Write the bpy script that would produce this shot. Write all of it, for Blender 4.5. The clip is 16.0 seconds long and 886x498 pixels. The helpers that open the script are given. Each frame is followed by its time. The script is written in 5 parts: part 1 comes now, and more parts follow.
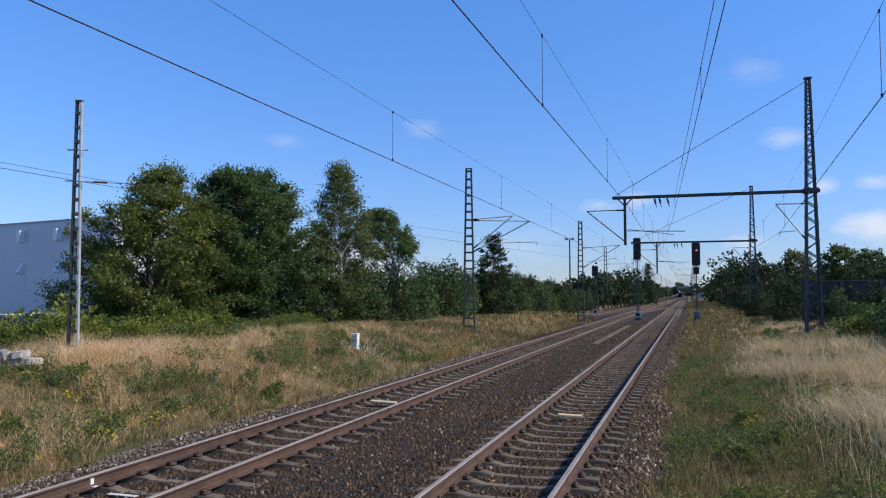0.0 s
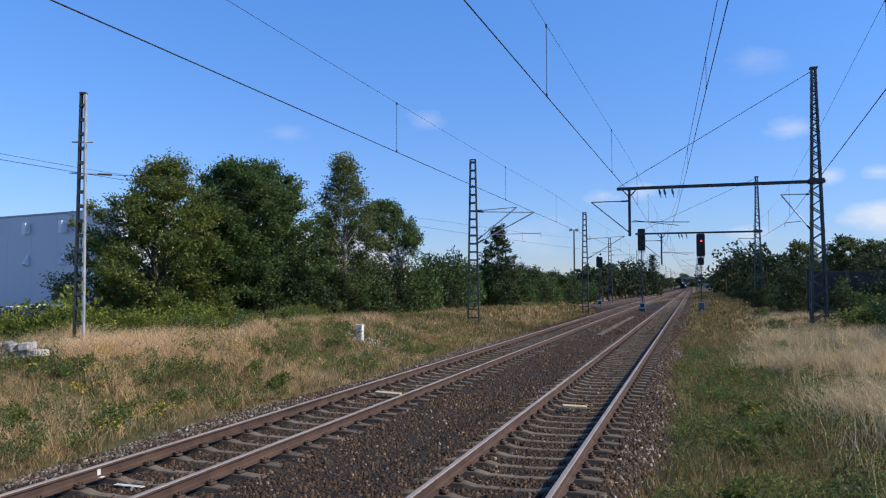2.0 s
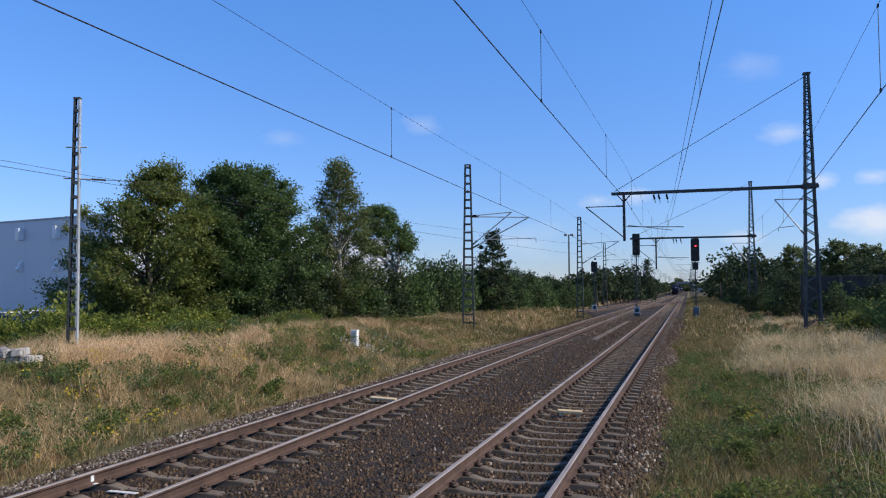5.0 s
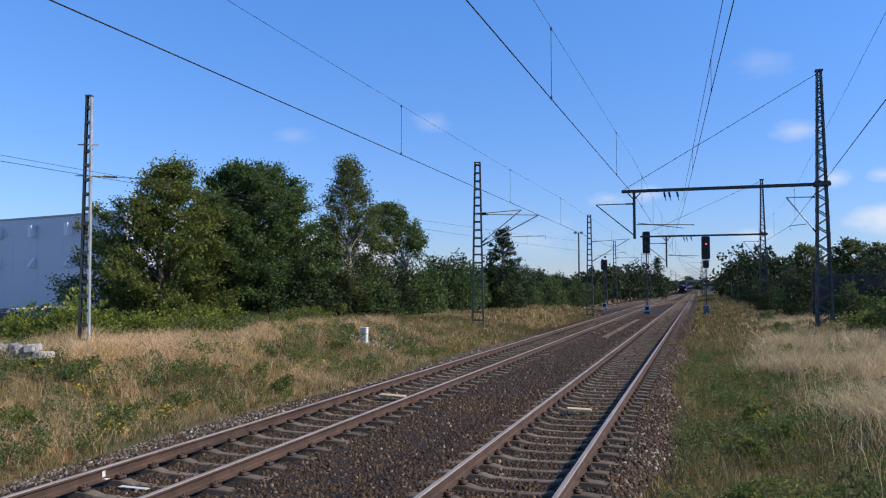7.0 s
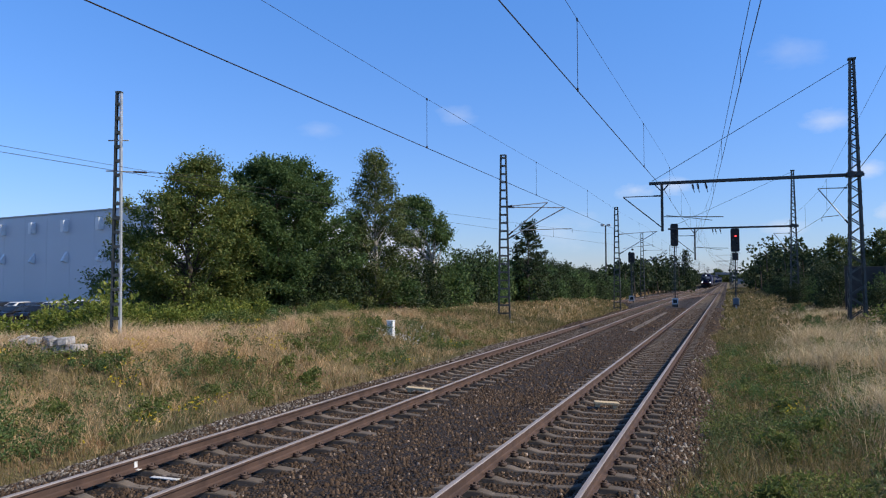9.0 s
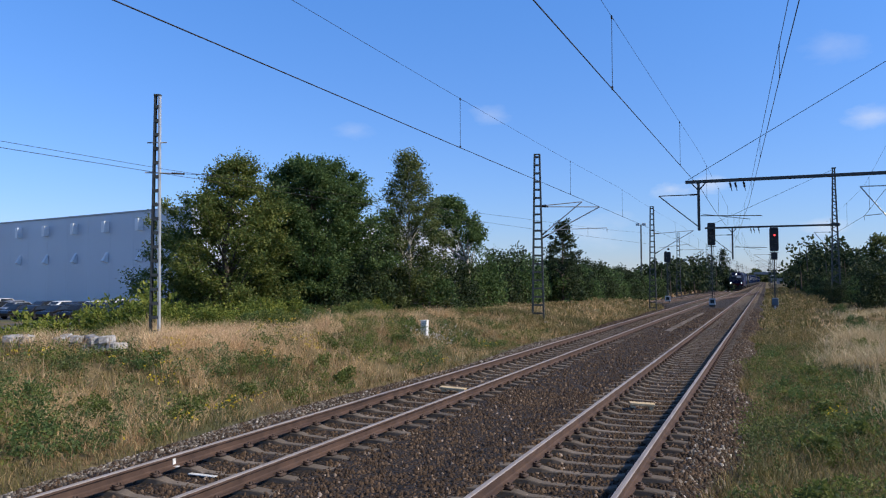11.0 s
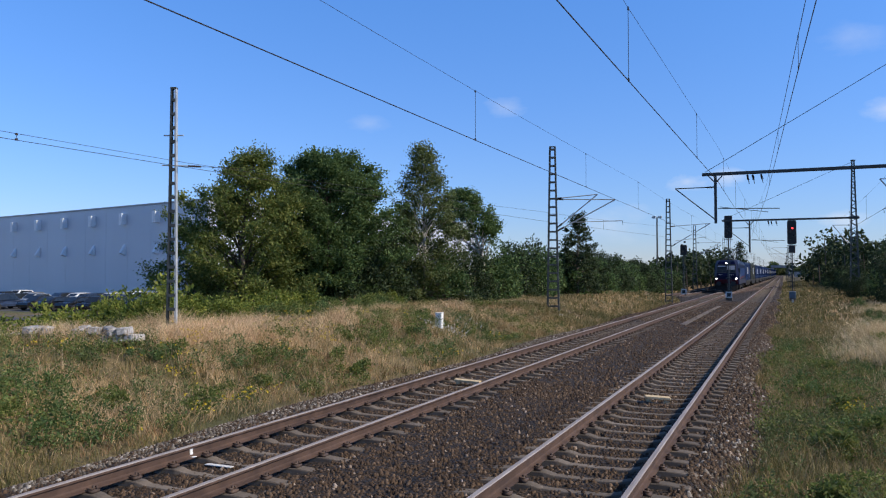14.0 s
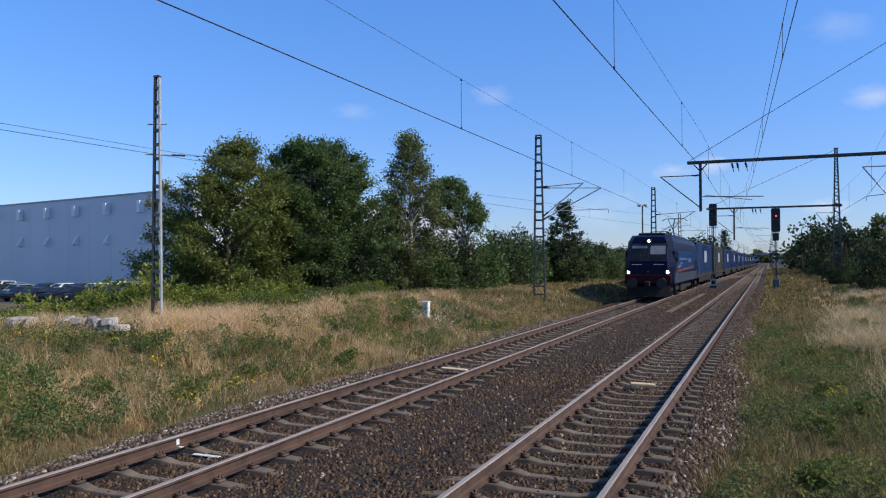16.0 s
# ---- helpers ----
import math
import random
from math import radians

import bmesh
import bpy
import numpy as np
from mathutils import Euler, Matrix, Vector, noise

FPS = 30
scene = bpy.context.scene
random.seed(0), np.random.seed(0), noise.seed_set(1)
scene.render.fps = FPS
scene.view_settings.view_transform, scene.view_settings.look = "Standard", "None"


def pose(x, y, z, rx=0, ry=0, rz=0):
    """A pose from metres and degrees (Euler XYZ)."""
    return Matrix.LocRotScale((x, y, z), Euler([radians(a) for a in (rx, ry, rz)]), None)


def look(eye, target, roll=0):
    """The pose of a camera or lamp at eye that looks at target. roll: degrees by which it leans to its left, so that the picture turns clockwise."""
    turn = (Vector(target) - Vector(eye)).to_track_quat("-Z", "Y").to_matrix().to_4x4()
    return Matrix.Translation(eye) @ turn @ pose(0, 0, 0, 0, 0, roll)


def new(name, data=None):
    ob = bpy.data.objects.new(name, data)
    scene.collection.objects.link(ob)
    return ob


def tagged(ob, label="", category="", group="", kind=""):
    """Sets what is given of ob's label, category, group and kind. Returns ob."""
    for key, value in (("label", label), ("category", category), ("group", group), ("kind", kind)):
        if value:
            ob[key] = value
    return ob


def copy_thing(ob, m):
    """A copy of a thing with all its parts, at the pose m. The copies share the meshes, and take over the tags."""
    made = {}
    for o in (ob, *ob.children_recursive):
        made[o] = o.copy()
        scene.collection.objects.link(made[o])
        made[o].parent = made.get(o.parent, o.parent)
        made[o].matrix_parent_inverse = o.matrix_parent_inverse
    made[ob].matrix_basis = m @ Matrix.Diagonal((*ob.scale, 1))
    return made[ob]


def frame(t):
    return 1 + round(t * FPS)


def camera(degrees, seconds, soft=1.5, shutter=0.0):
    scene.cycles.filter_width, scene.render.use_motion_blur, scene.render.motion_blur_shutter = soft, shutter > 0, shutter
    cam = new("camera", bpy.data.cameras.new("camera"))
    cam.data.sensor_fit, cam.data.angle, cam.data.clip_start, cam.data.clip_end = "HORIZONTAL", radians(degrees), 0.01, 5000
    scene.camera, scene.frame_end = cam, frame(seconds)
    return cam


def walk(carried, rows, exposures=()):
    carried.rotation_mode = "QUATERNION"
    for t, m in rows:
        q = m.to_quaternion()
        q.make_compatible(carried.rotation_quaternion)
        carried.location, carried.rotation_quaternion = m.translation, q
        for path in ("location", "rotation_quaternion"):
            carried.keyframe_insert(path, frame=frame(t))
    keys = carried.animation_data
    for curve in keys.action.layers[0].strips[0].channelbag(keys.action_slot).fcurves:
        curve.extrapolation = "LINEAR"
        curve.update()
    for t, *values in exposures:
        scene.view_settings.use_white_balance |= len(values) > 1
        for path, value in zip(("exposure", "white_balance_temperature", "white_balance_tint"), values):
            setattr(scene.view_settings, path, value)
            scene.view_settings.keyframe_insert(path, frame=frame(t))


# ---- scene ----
cam = camera(59.53, 16.0, soft=1.15)
EYE = (0.0, 0.0, 2.40)
# seconds, heading to the left of the track, tilt up, lean
TURN = [
    (0, 17.59, 3.29, 0.02),
    (0.5, 17.61, 3.13, -0.05),
    (1, 17.73, 2.95, -0.01),
    (1.5, 17.84, 2.82, -0.00),
    (2, 17.91, 2.65, 0.12),
    (2.5, 17.85, 2.59, 0.13),
    (3, 17.78, 2.64, 0.16),
    (3.5, 17.66, 2.78, 0.21),
    (4, 17.51, 2.93, 0.23),
    (6.5, 17.82, 3.02, 0.02),
    (7, 18.24, 2.84, 0.05),
    (7.5, 18.74, 2.71, -0.05),
    (8, 19.05, 2.59, 0.05),
    (8.5, 19.56, 2.52, 0.13),
    (9, 20.17, 2.34, 0.16),
    (11.5, 23.01, 2.35, 0.13),
    (12, 23.22, 2.36, 0.12),
    (12.5, 23.48, 2.47, 0.13),
    (13, 23.73, 2.42, 0.12),
    (13.5, 23.84, 2.17, -0.04),
    (14, 23.75, 1.79, 0.03),
    (14.5, 23.27, 1.70, 0.15),
    (15, 22.89, 1.50, 0.19),
    (15.5, 22.75, 1.23, 0.24),
    (16, 22.75, 0.96, 0.26)]
walk(cam, [(t, pose(*EYE, 90 + p, r, y)) for t, y, p, r in TURN])

# ---- daylight: morning sun from the right and a little ahead ----
SUN_AZ, SUN_EL = 84.0, 39.0      # degrees to the right of the track's direction, and up
world = bpy.data.worlds.new("sky")
scene.world = world
world.use_nodes = True
wn, wl = world.node_tree.nodes, world.node_tree.links
wn.clear()
sky = wn.new("ShaderNodeTexSky")
sky.sky_type, sky.sun_disc = "NISHITA", False
sky.sun_elevation, sky.sun_rotation = radians(SUN_EL), radians(SUN_AZ)
sky.air_density, sky.dust_density, sky.ozone_density = 1.0, 0.1, 1.5
sky_out = wn.new("ShaderNodeOutputWorld")
sky_bg = wn.new("ShaderNodeBackground")
sky_bg.inputs["Strength"].default_value = 0.094
coord = wn.new("ShaderNodeTexCoord")
sep = wn.new("ShaderNodeSeparateXYZ")
wl.new(coord.outputs["Generated"], sep.inputs[0])
squash = wn.new("ShaderNodeMapping")
squash.inputs["Scale"].default_value = (16.0, 16.0, 34.0)
wl.new(coord.outputs["Generated"], squash.inputs[0])
puff = wn.new("ShaderNodeTexNoise")
puff.inputs["Scale"].default_value, puff.inputs["Detail"].default_value = 1.0, 7.0
puff.inputs["Roughness"].default_value = 0.6
wl.new(squash.outputs[0], puff.inputs["Vector"])


def sky_math(how, a, b):
    m = wn.new("ShaderNodeMath")
    m.operation = how
    for k, v in enumerate((a, b)):
        if isinstance(v, float):
            m.inputs[k].default_value = v
        else:
            wl.new(v, m.inputs[k])
    return m.outputs[0]


# small fair-weather clouds low over the line: direction, breadth, thickness
CLOUDS = [((-0.105, 0.985, 0.112), 0.055, 0.85), ((-0.065, 0.99, 0.118), 0.05, 0.7), ((0.06, 0.99, 0.062), 0.05, 0.8), ((0.11, 0.975, 0.182), 0.05, 0.5),
          ((0.205, 0.975, 0.075), 0.085, 1.0), ((0.2, 0.97, 0.125), 0.04, 0.8), ((0.15, 0.98, 0.125), 0.04, 0.7), ((-0.48, 0.855, 0.19), 0.05, 0.22),
          ((-0.32, 0.92, 0.21), 0.05, 0.3), ((0.07, 0.96, 0.26), 0.07, 0.2), ((-0.2, 0.975, 0.06), 0.09, 0.35), ((0.42, 0.9, 0.08), 0.12, 0.9), ((0.34, 0.93, 0.16), 0.08, 0.6)]
total = None
for way_, wide_, thick_ in CLOUDS:
    off = wn.new("ShaderNodeVectorMath")
    off.operation = "SUBTRACT"
    off.inputs[1].default_value = Vector(way_).normalized()
    wl.new(coord.outputs["Generated"], off.inputs[0])
    flat = wn.new("ShaderNodeVectorMath")
    flat.operation = "MULTIPLY"
    flat.inputs[1].default_value = (1.0, 1.0, 2.1)
    wl.new(off.outputs[0], flat.inputs[0])
    far_ = wn.new("ShaderNodeVectorMath")
    far_.operation = "LENGTH"
    wl.new(flat.outputs[0], far_.inputs[0])
    fall = wn.new("ShaderNodeMapRange")
    fall.inputs["From Min"].default_value, fall.inputs["From Max"].default_value = wide_, 0.0
    wl.new(far_.outputs["Value"], fall.inputs["Value"])
    bodyed = sky_math("SUBTRACT", sky_math("ADD", sky_math("MULTIPLY", fall.outputs[0], 0.8), puff.outputs["Fac"]), 0.86)
    soft_ = sky_math("MULTIPLY", sky_math("MINIMUM", sky_math("MAXIMUM", sky_math("MULTIPLY", bodyed, 2.2), 0.0), 1.0), thick_ * 0.8)
    total = soft_ if total is None else sky_math("MAXIMUM", total, soft_)
cloud = wn.new("ShaderNodeMixRGB")
cloud.inputs["Color2"].default_value = (8.6, 9.0, 10.0, 1)
wl.new(total, cloud.inputs["Fac"])
high = wn.new("ShaderNodeMapRange")     # clear morning air: deep blue overhead, paler low down
high.inputs["From Min"].default_value, high.inputs["From Max"].default_value = 0.0, 0.45
wl.new(sep.outputs["Z"], high.inputs["Value"])
air = wn.new("ShaderNodeMixRGB")
air.inputs["Color1"].default_value, air.inputs["Color2"].default_value = (0.76, 0.90, 1.44, 1), (0.80, 1.52, 2.42, 1)
wl.new(high.outputs[0], air.inputs["Fac"])
top = wn.new("ShaderNodeMapRange")      # overhead the air is thinner and less blue
top.inputs["From Min"].default_value, top.inputs["From Max"].default_value = 0.45, 0.75
wl.new(sep.outputs["Z"], top.inputs["Value"])
zenith = wn.new("ShaderNodeMixRGB")
zenith.inputs["Color2"].default_value = (0.72, 0.92, 1.15, 1)
wl.new(top.outputs[0], zenith.inputs["Fac"])
wl.new(air.outputs[0], zenith.inputs["Color1"])
clear = wn.new("ShaderNodeMixRGB")
clear.blend_type = "MULTIPLY"
clear.inputs["Fac"].default_value = 1.0
wl.new(sky.outputs[0], clear.inputs["Color1"])
wl.new(zenith.outputs[0], clear.inputs["Color2"])
wl.new(clear.outputs[0], cloud.inputs["Color1"])
wl.new(cloud.outputs[0], sky_bg.inputs["Color"])
wl.new(sky_bg.outputs[0], sky_out.inputs[0])

sun = new("sun", bpy.data.lights.new("sun", "SUN"))
sun.data.energy, sun.data.angle, sun.data.color = 4.9, radians(0.53), (1.0, 0.88, 0.72)
az, el = radians(SUN_AZ), radians(SUN_EL)
SUNWARD = Vector((math.sin(az) * math.cos(el), math.cos(az) * math.cos(el), math.sin(el)))
sun.matrix_world = look(SUNWARD * 80, (0, 0, 0))
scene.view_settings.exposure = 0.0


# ---- materials ----
def material(name, build):
    m = bpy.data.materials.new(name)
    m.use_nodes = True
    n, l = m.node_tree.nodes, m.node_tree.links
    build(n, l, n["Principled BSDF"])
    return m


def ramp(n, l, fac, stops):
    r = n.new("ShaderNodeValToRGB")
    while len(r.color_ramp.elements) < len(stops):
        r.color_ramp.elements.new(0.5)
    for e, (p, c) in zip(r.color_ramp.elements, stops):
        e.position, e.color = p, (*c, 1)
    l.new(fac, r.inputs[0])
    return r.outputs[0]


def noisy(n, l, scale, detail=4.0, stretch=None):
    t = n.new("ShaderNodeTexNoise")
    t.inputs["Scale"].default_value, t.inputs["Detail"].default_value = scale, detail
    c = n.new("ShaderNodeTexCoord")
    if stretch:
        mp = n.new("ShaderNodeMapping")
        mp.inputs["Scale"].default_value = stretch
        l.new(c.outputs["Object"], mp.inputs[0])
        l.new(mp.outputs[0], t.inputs["Vector"])
    else:
        l.new(c.outputs["Object"], t.inputs["Vector"])
    return t.outputs["Fac"]


def mixed(n, l, a, b, fac, how="MIX"):
    x = n.new("ShaderNodeMixRGB")
    x.blend_type = how
    for s, v in zip(("Fac", "Color1", "Color2"), (fac, a, b)):
        if isinstance(v, (int, float)):
            x.inputs[s].default_value = v
        elif isinstance(v, tuple):
            x.inputs[s].default_value = (*v, 1)
        else:
            l.new(v, x.inputs[s])
    return x.outputs[0]


def bumped(n, l, bsdf, height, strength, distance):
    b = n.new("ShaderNodeBump")
    b.inputs["Strength"].default_value, b.inputs["Distance"].default_value = strength, distance
    l.new(height, b.inputs["Height"])
    l.new(b.outputs[0], bsdf.inputs["Normal"])


def plain(name, dark, light, scale=6.0, rough=0.7, metal=0.0, bump=0.2, fine=60.0, stretch=None, vary=0.0):
    """Two tones mixed by coarse noise, with fine grain in colour and relief."""
    def build(n, l, b):
        big, small = noisy(n, l, scale, 5, stretch), noisy(n, l, fine, 3)
        c = ramp(n, l, big, [(0.32, dark), (0.68, light)])
        g = ramp(n, l, small, [(0.3, (0.78, 0.78, 0.78)), (0.7, (1.12, 1.12, 1.12))])
        c = mixed(n, l, c, g, 1.0, "MULTIPLY")
        if vary:
            info = n.new("ShaderNodeObjectInfo")
            v = ramp(n, l, info.outputs["Random"], [(0, (1 - vary,) * 3), (1, (1 + vary,) * 3)])
            c = mixed(n, l, c, v, 1.0, "MULTIPLY")
        l.new(c, b.inputs["Base Color"])
        b.inputs["Roughness"].default_value, b.inputs["Metallic"].default_value = rough, metal
        bumped(n, l, b, small, bump, 0.004)
    return material(name, build)


def leafy(name, stops, patch_scale, patch_stops, through_light=0.35, rough=0.55):
    """Thin leaves or blades: each island its own tone, patches over metres, some light coming through."""
    def build(n, l, b):
        geo = n.new("ShaderNodeNewGeometry")
        c = ramp(n, l, geo.outputs["Random Per Island"], stops)
        c = mixed(n, l, c, ramp(n, l, noisy(n, l, patch_scale, 3), patch_stops), 1.0, "MULTIPLY")
        l.new(c, b.inputs["Base Color"])
        b.inputs["Roughness"].default_value = rough
        b.inputs["Specular IOR Level"].default_value = 0.25
        t = n.new("ShaderNodeBsdfTranslucent")
        l.new(c, t.inputs["Color"])
        mx = n.new("ShaderNodeMixShader")
        mx.inputs[0].default_value = through_light
        l.new(b.outputs[0], mx.inputs[1])
        l.new(t.outputs[0], mx.inputs[2])
        l.new(mx.outputs[0], n["Material Output"].inputs[0])
    return material(name, build)


def glow(name, colour, strength):
    def build(n, l, b):
        b.inputs["Base Color"].default_value = (*colour, 1)
        b.inputs["Emission Color"].default_value = (*colour, 1)
        b.inputs["Emission Strength"].default_value = strength
    return material(name, build)


STEEL_MAST = plain("weathered mast steel", (0.05, 0.055, 0.05), (0.11, 0.115, 0.105), 3, 0.6, 0.3)
STEEL_PALE = plain("galvanised steel and sunlit mast leg", (0.42, 0.44, 0.44), (0.58, 0.59, 0.58), 4, 0.45, 0.35)
STEEL_DARK = plain("dark painted steel", (0.03, 0.035, 0.035), (0.06, 0.06, 0.06), 5, 0.5, 0.3)
WIRE = plain("oxidised copper wire", (0.035, 0.03, 0.03), (0.07, 0.06, 0.055), 20, 0.5, 0.6)
PORCELAIN = plain("brown glazed insulator", (0.03, 0.02, 0.017), (0.045, 0.03, 0.025), 8, 0.25)
RAIL_TOP = plain("polished rail head", (0.22, 0.19, 0.175), (0.34, 0.3, 0.28), 3, 0.6, 0.0, 0.05, 80, (8, 0.4, 8))
RAIL_SIDE = plain("rusty rail side", (0.05, 0.028, 0.02), (0.095, 0.055, 0.038), 4, 0.85, 0.0, 0.4, 90)
CLIP = plain("rusty rail clip", (0.05, 0.032, 0.025), (0.11, 0.07, 0.05), 9, 0.8)
SLEEPER = plain("dusty concrete sleeper", (0.092, 0.073, 0.056), (0.17, 0.138, 0.108), 2.5, 0.9, 0, 0.5, 45, None, 0.18)
WHITEWASH = plain("white paint mark", (0.55, 0.55, 0.53), (0.8, 0.8, 0.78), 12, 0.7, 0, 0.3)
CONCRETE = plain("weathered concrete", (0.32, 0.31, 0.29), (0.5, 0.49, 0.46), 2, 0.9, 0, 0.4, 30)
PALE_WOOD = plain("pale timber board", (0.5, 0.38, 0.22), (0.62, 0.49, 0.3), 3, 0.75, 0, 0.2, 40, (30, 2, 2))
BLACK = plain("matt black paint", (0.012, 0.012, 0.013), (0.022, 0.022, 0.024), 6, 0.6)
SIGNAL_RED = glow("red signal lamp", (1.0, 0.05, 0.05), 4.0)
LENS_OFF = plain("dark lens glass", (0.01, 0.012, 0.012), (0.02, 0.02, 0.02), 4, 0.15)
BARK = plain("rough bark", (0.06, 0.048, 0.036), (0.14, 0.115, 0.09), 6, 0.95, 0, 0.8, 25, (4, 4, 1))
BIRCH = plain("pale birch bark", (0.32, 0.29, 0.25), (0.55, 0.52, 0.47), 5, 0.9, 0, 0.5, 25, (2, 2, 6))


def build_ballast(n, l, b):
    c = n.new("ShaderNodeTexCoord")
    v = n.new("ShaderNodeTexVoronoi")
    v.inputs["Scale"].default_value = 19.0
    l.new(c.outputs["Object"], v.inputs["Vector"])
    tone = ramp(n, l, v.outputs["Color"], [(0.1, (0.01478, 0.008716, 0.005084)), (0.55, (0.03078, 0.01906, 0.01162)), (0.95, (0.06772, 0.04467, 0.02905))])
    # shade in the gaps between stones, painted into the colour towards the cell rims
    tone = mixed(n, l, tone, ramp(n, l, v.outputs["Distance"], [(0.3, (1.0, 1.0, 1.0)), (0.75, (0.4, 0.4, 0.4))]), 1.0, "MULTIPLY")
    rust = ramp(n, l, noisy(n, l, 0.5, 4), [(0.35, (1.05, 0.98, 0.94)), (0.7, (0.86, 0.84, 0.84))])
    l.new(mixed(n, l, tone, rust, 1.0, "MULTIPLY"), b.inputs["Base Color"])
    b.inputs["Roughness"].default_value = 0.95
    inv = n.new("ShaderNodeMath")
    inv.operation = "SUBTRACT"
    inv.inputs[0].default_value = 1.0
    l.new(v.outputs["Distance"], inv.inputs[1])
    bumped(n, l, b, inv.outputs[0], 1.0, 0.05)


BALLAST = material("brown ballast bed", build_ballast)


def build_stone(n, l, b):
    geo = n.new("ShaderNodeNewGeometry")
    c = ramp(n, l, geo.outputs["Random Per Island"],
             [(0.0, (0.02525, 0.01458, 0.007592)), (0.45, (0.05645, 0.03446, 0.01869)), (0.82, (0.08912, 0.057, 0.03387)), (0.97, (0.1485, 0.1028, 0.06716)), (1.0, (0.312, 0.2584, 0.2162))])
    l.new(mixed(n, l, c, ramp(n, l, noisy(n, l, 35, 3), [(0.3, (0.75, 0.72, 0.7)), (0.7, (1.15, 1.12, 1.1))]), 1.0, "MULTIPLY"), b.inputs["Base Color"])
    b.inputs["Roughness"].default_value = 0.92


STONE = material("ballast stone", build_stone)
STONE_CLEAN = leafy("grey shoulder stone", [(0.0, (0.08, 0.068, 0.055)), (0.5, (0.15, 0.13, 0.108)), (0.85, (0.24, 0.212, 0.18)), (1.0, (0.45, 0.42, 0.38))],
                    30.0, [(0.3, (0.8,) * 3), (0.7, (1.15,) * 3)], 0.0, 0.95)


def build_ground(n, l, b):
    big, mid, fine = noisy(n, l, 0.18, 5), noisy(n, l, 1.6, 5), noisy(n, l, 14, 4)
    c = ramp(n, l, big, [(0.35, (0.1, 0.105, 0.04)), (0.52, (0.17, 0.13, 0.062)), (0.7, (0.25, 0.185, 0.09))])
    c = mixed(n, l, c, ramp(n, l, mid, [(0.3, (0.6, 0.62, 0.55)), (0.7, (1.15, 1.1, 1.05))]), 1.0, "MULTIPLY")
    c = mixed(n, l, c, ramp(n, l, fine, [(0.3, (0.6, 0.6, 0.6)), (0.7, (1.2, 1.2, 1.2))]), 1.0, "MULTIPLY")
    l.new(c, b.inputs["Base Color"])
    b.inputs["Roughness"].default_value = 1.0
    bumped(n, l, b, fine, 0.9, 0.06)


GROUND = material("dry grassy soil", build_ground)
GRASS = leafy("mixed green grass", [(0.0, (0.0941, 0.096, 0.0382)), (0.5, (0.179, 0.164, 0.0683)), (0.8, (0.31, 0.244, 0.123)), (1.0, (0.508, 0.368, 0.237))],
              0.35, [(0.35, (0.8, 0.85, 0.75)), (0.7, (1.25, 1.15, 1.0))], 0.3)
STRAW = leafy("dry straw grass", [(0.0, (0.487, 0.333, 0.17)), (0.5, (0.711, 0.518, 0.301)), (0.85, (0.838, 0.666, 0.452)), (1.0, (0.273, 0.258, 0.094))],
              0.4, [(0.35, (0.8, 0.78, 0.72)), (0.7, (1.15, 1.1, 1.08))], 0.3)
BLEACHED = leafy("bleached seeding grass", [(0.0, (0.474, 0.358, 0.196)), (0.5, (0.699, 0.557, 0.342)), (0.85, (0.864, 0.727, 0.508)), (1.0, (0.247, 0.259, 0.0978))],
                 0.4, [(0.35, (0.8, 0.8, 0.76)), (0.7, (1.12, 1.1, 1.08))], 0.3)
RUSSET = leafy("russet dry weeds", [(0.0, (0.279, 0.169, 0.0884)), (0.6, (0.445, 0.301, 0.166)), (1.0, (0.223, 0.198, 0.0884))],
               0.6, [(0.35, (0.8, 0.8, 0.8)), (0.7, (1.2, 1.15, 1.1))], 0.3)
LEAF = leafy("dark green leaves", [(0.0, (0.0524, 0.0954, 0.0333)), (0.6, (0.105, 0.168, 0.061)), (1.0, (0.179, 0.25, 0.0941))],
             0.5, [(0.35, (0.75, 0.8, 0.75)), (0.7, (1.2, 1.15, 1.05))], 0.4, 0.65)
LEAF_LIGHT = leafy("yellowish green leaves", [(0.0, (0.0804, 0.121, 0.0323)), (0.6, (0.15, 0.195, 0.0591)), (1.0, (0.267, 0.275, 0.0914))],
                   0.5, [(0.35, (0.8, 0.82, 0.75)), (0.7, (1.2, 1.15, 1.0))], 0.42, 0.65)
LEAF_GREY = leafy("grey green willow leaves", [(0.0, (0.0713, 0.0966, 0.037)), (0.6, (0.128, 0.163, 0.0631)), (1.0, (0.209, 0.237, 0.0963))],
                  0.4, [(0.35, (0.78, 0.8, 0.78)), (0.7, (1.2, 1.18, 1.1))], 0.4, 0.65)
LEAF_DEEP = leafy("deep green hedge leaves", [(0.0, (0.0204, 0.0357, 0.0152)), (0.6, (0.0408, 0.0638, 0.0266)), (1.0, (0.0765, 0.0978, 0.0427))],
                  0.5, [(0.35, (0.7, 0.75, 0.7)), (0.7, (1.2, 1.15, 1.05))], 0.28, 0.7)
BRAMBLE = leafy("bright bramble leaves", [(0.0, (0.0918, 0.136, 0.0246)), (0.6, (0.184, 0.224, 0.0462)), (1.0, (0.33, 0.33, 0.077))],
                0.6, [(0.35, (0.75, 0.8, 0.75)), (0.7, (1.2, 1.15, 1.0))], 0.38, 0.65)
PETAL = leafy("yellow flower heads", [(0.0, (0.6, 0.42, 0.02)), (1.0, (0.75, 0.6, 0.06))], 1.0, [(0.3, (0.9,) * 3), (0.7, (1.1,) * 3)], 0.3)
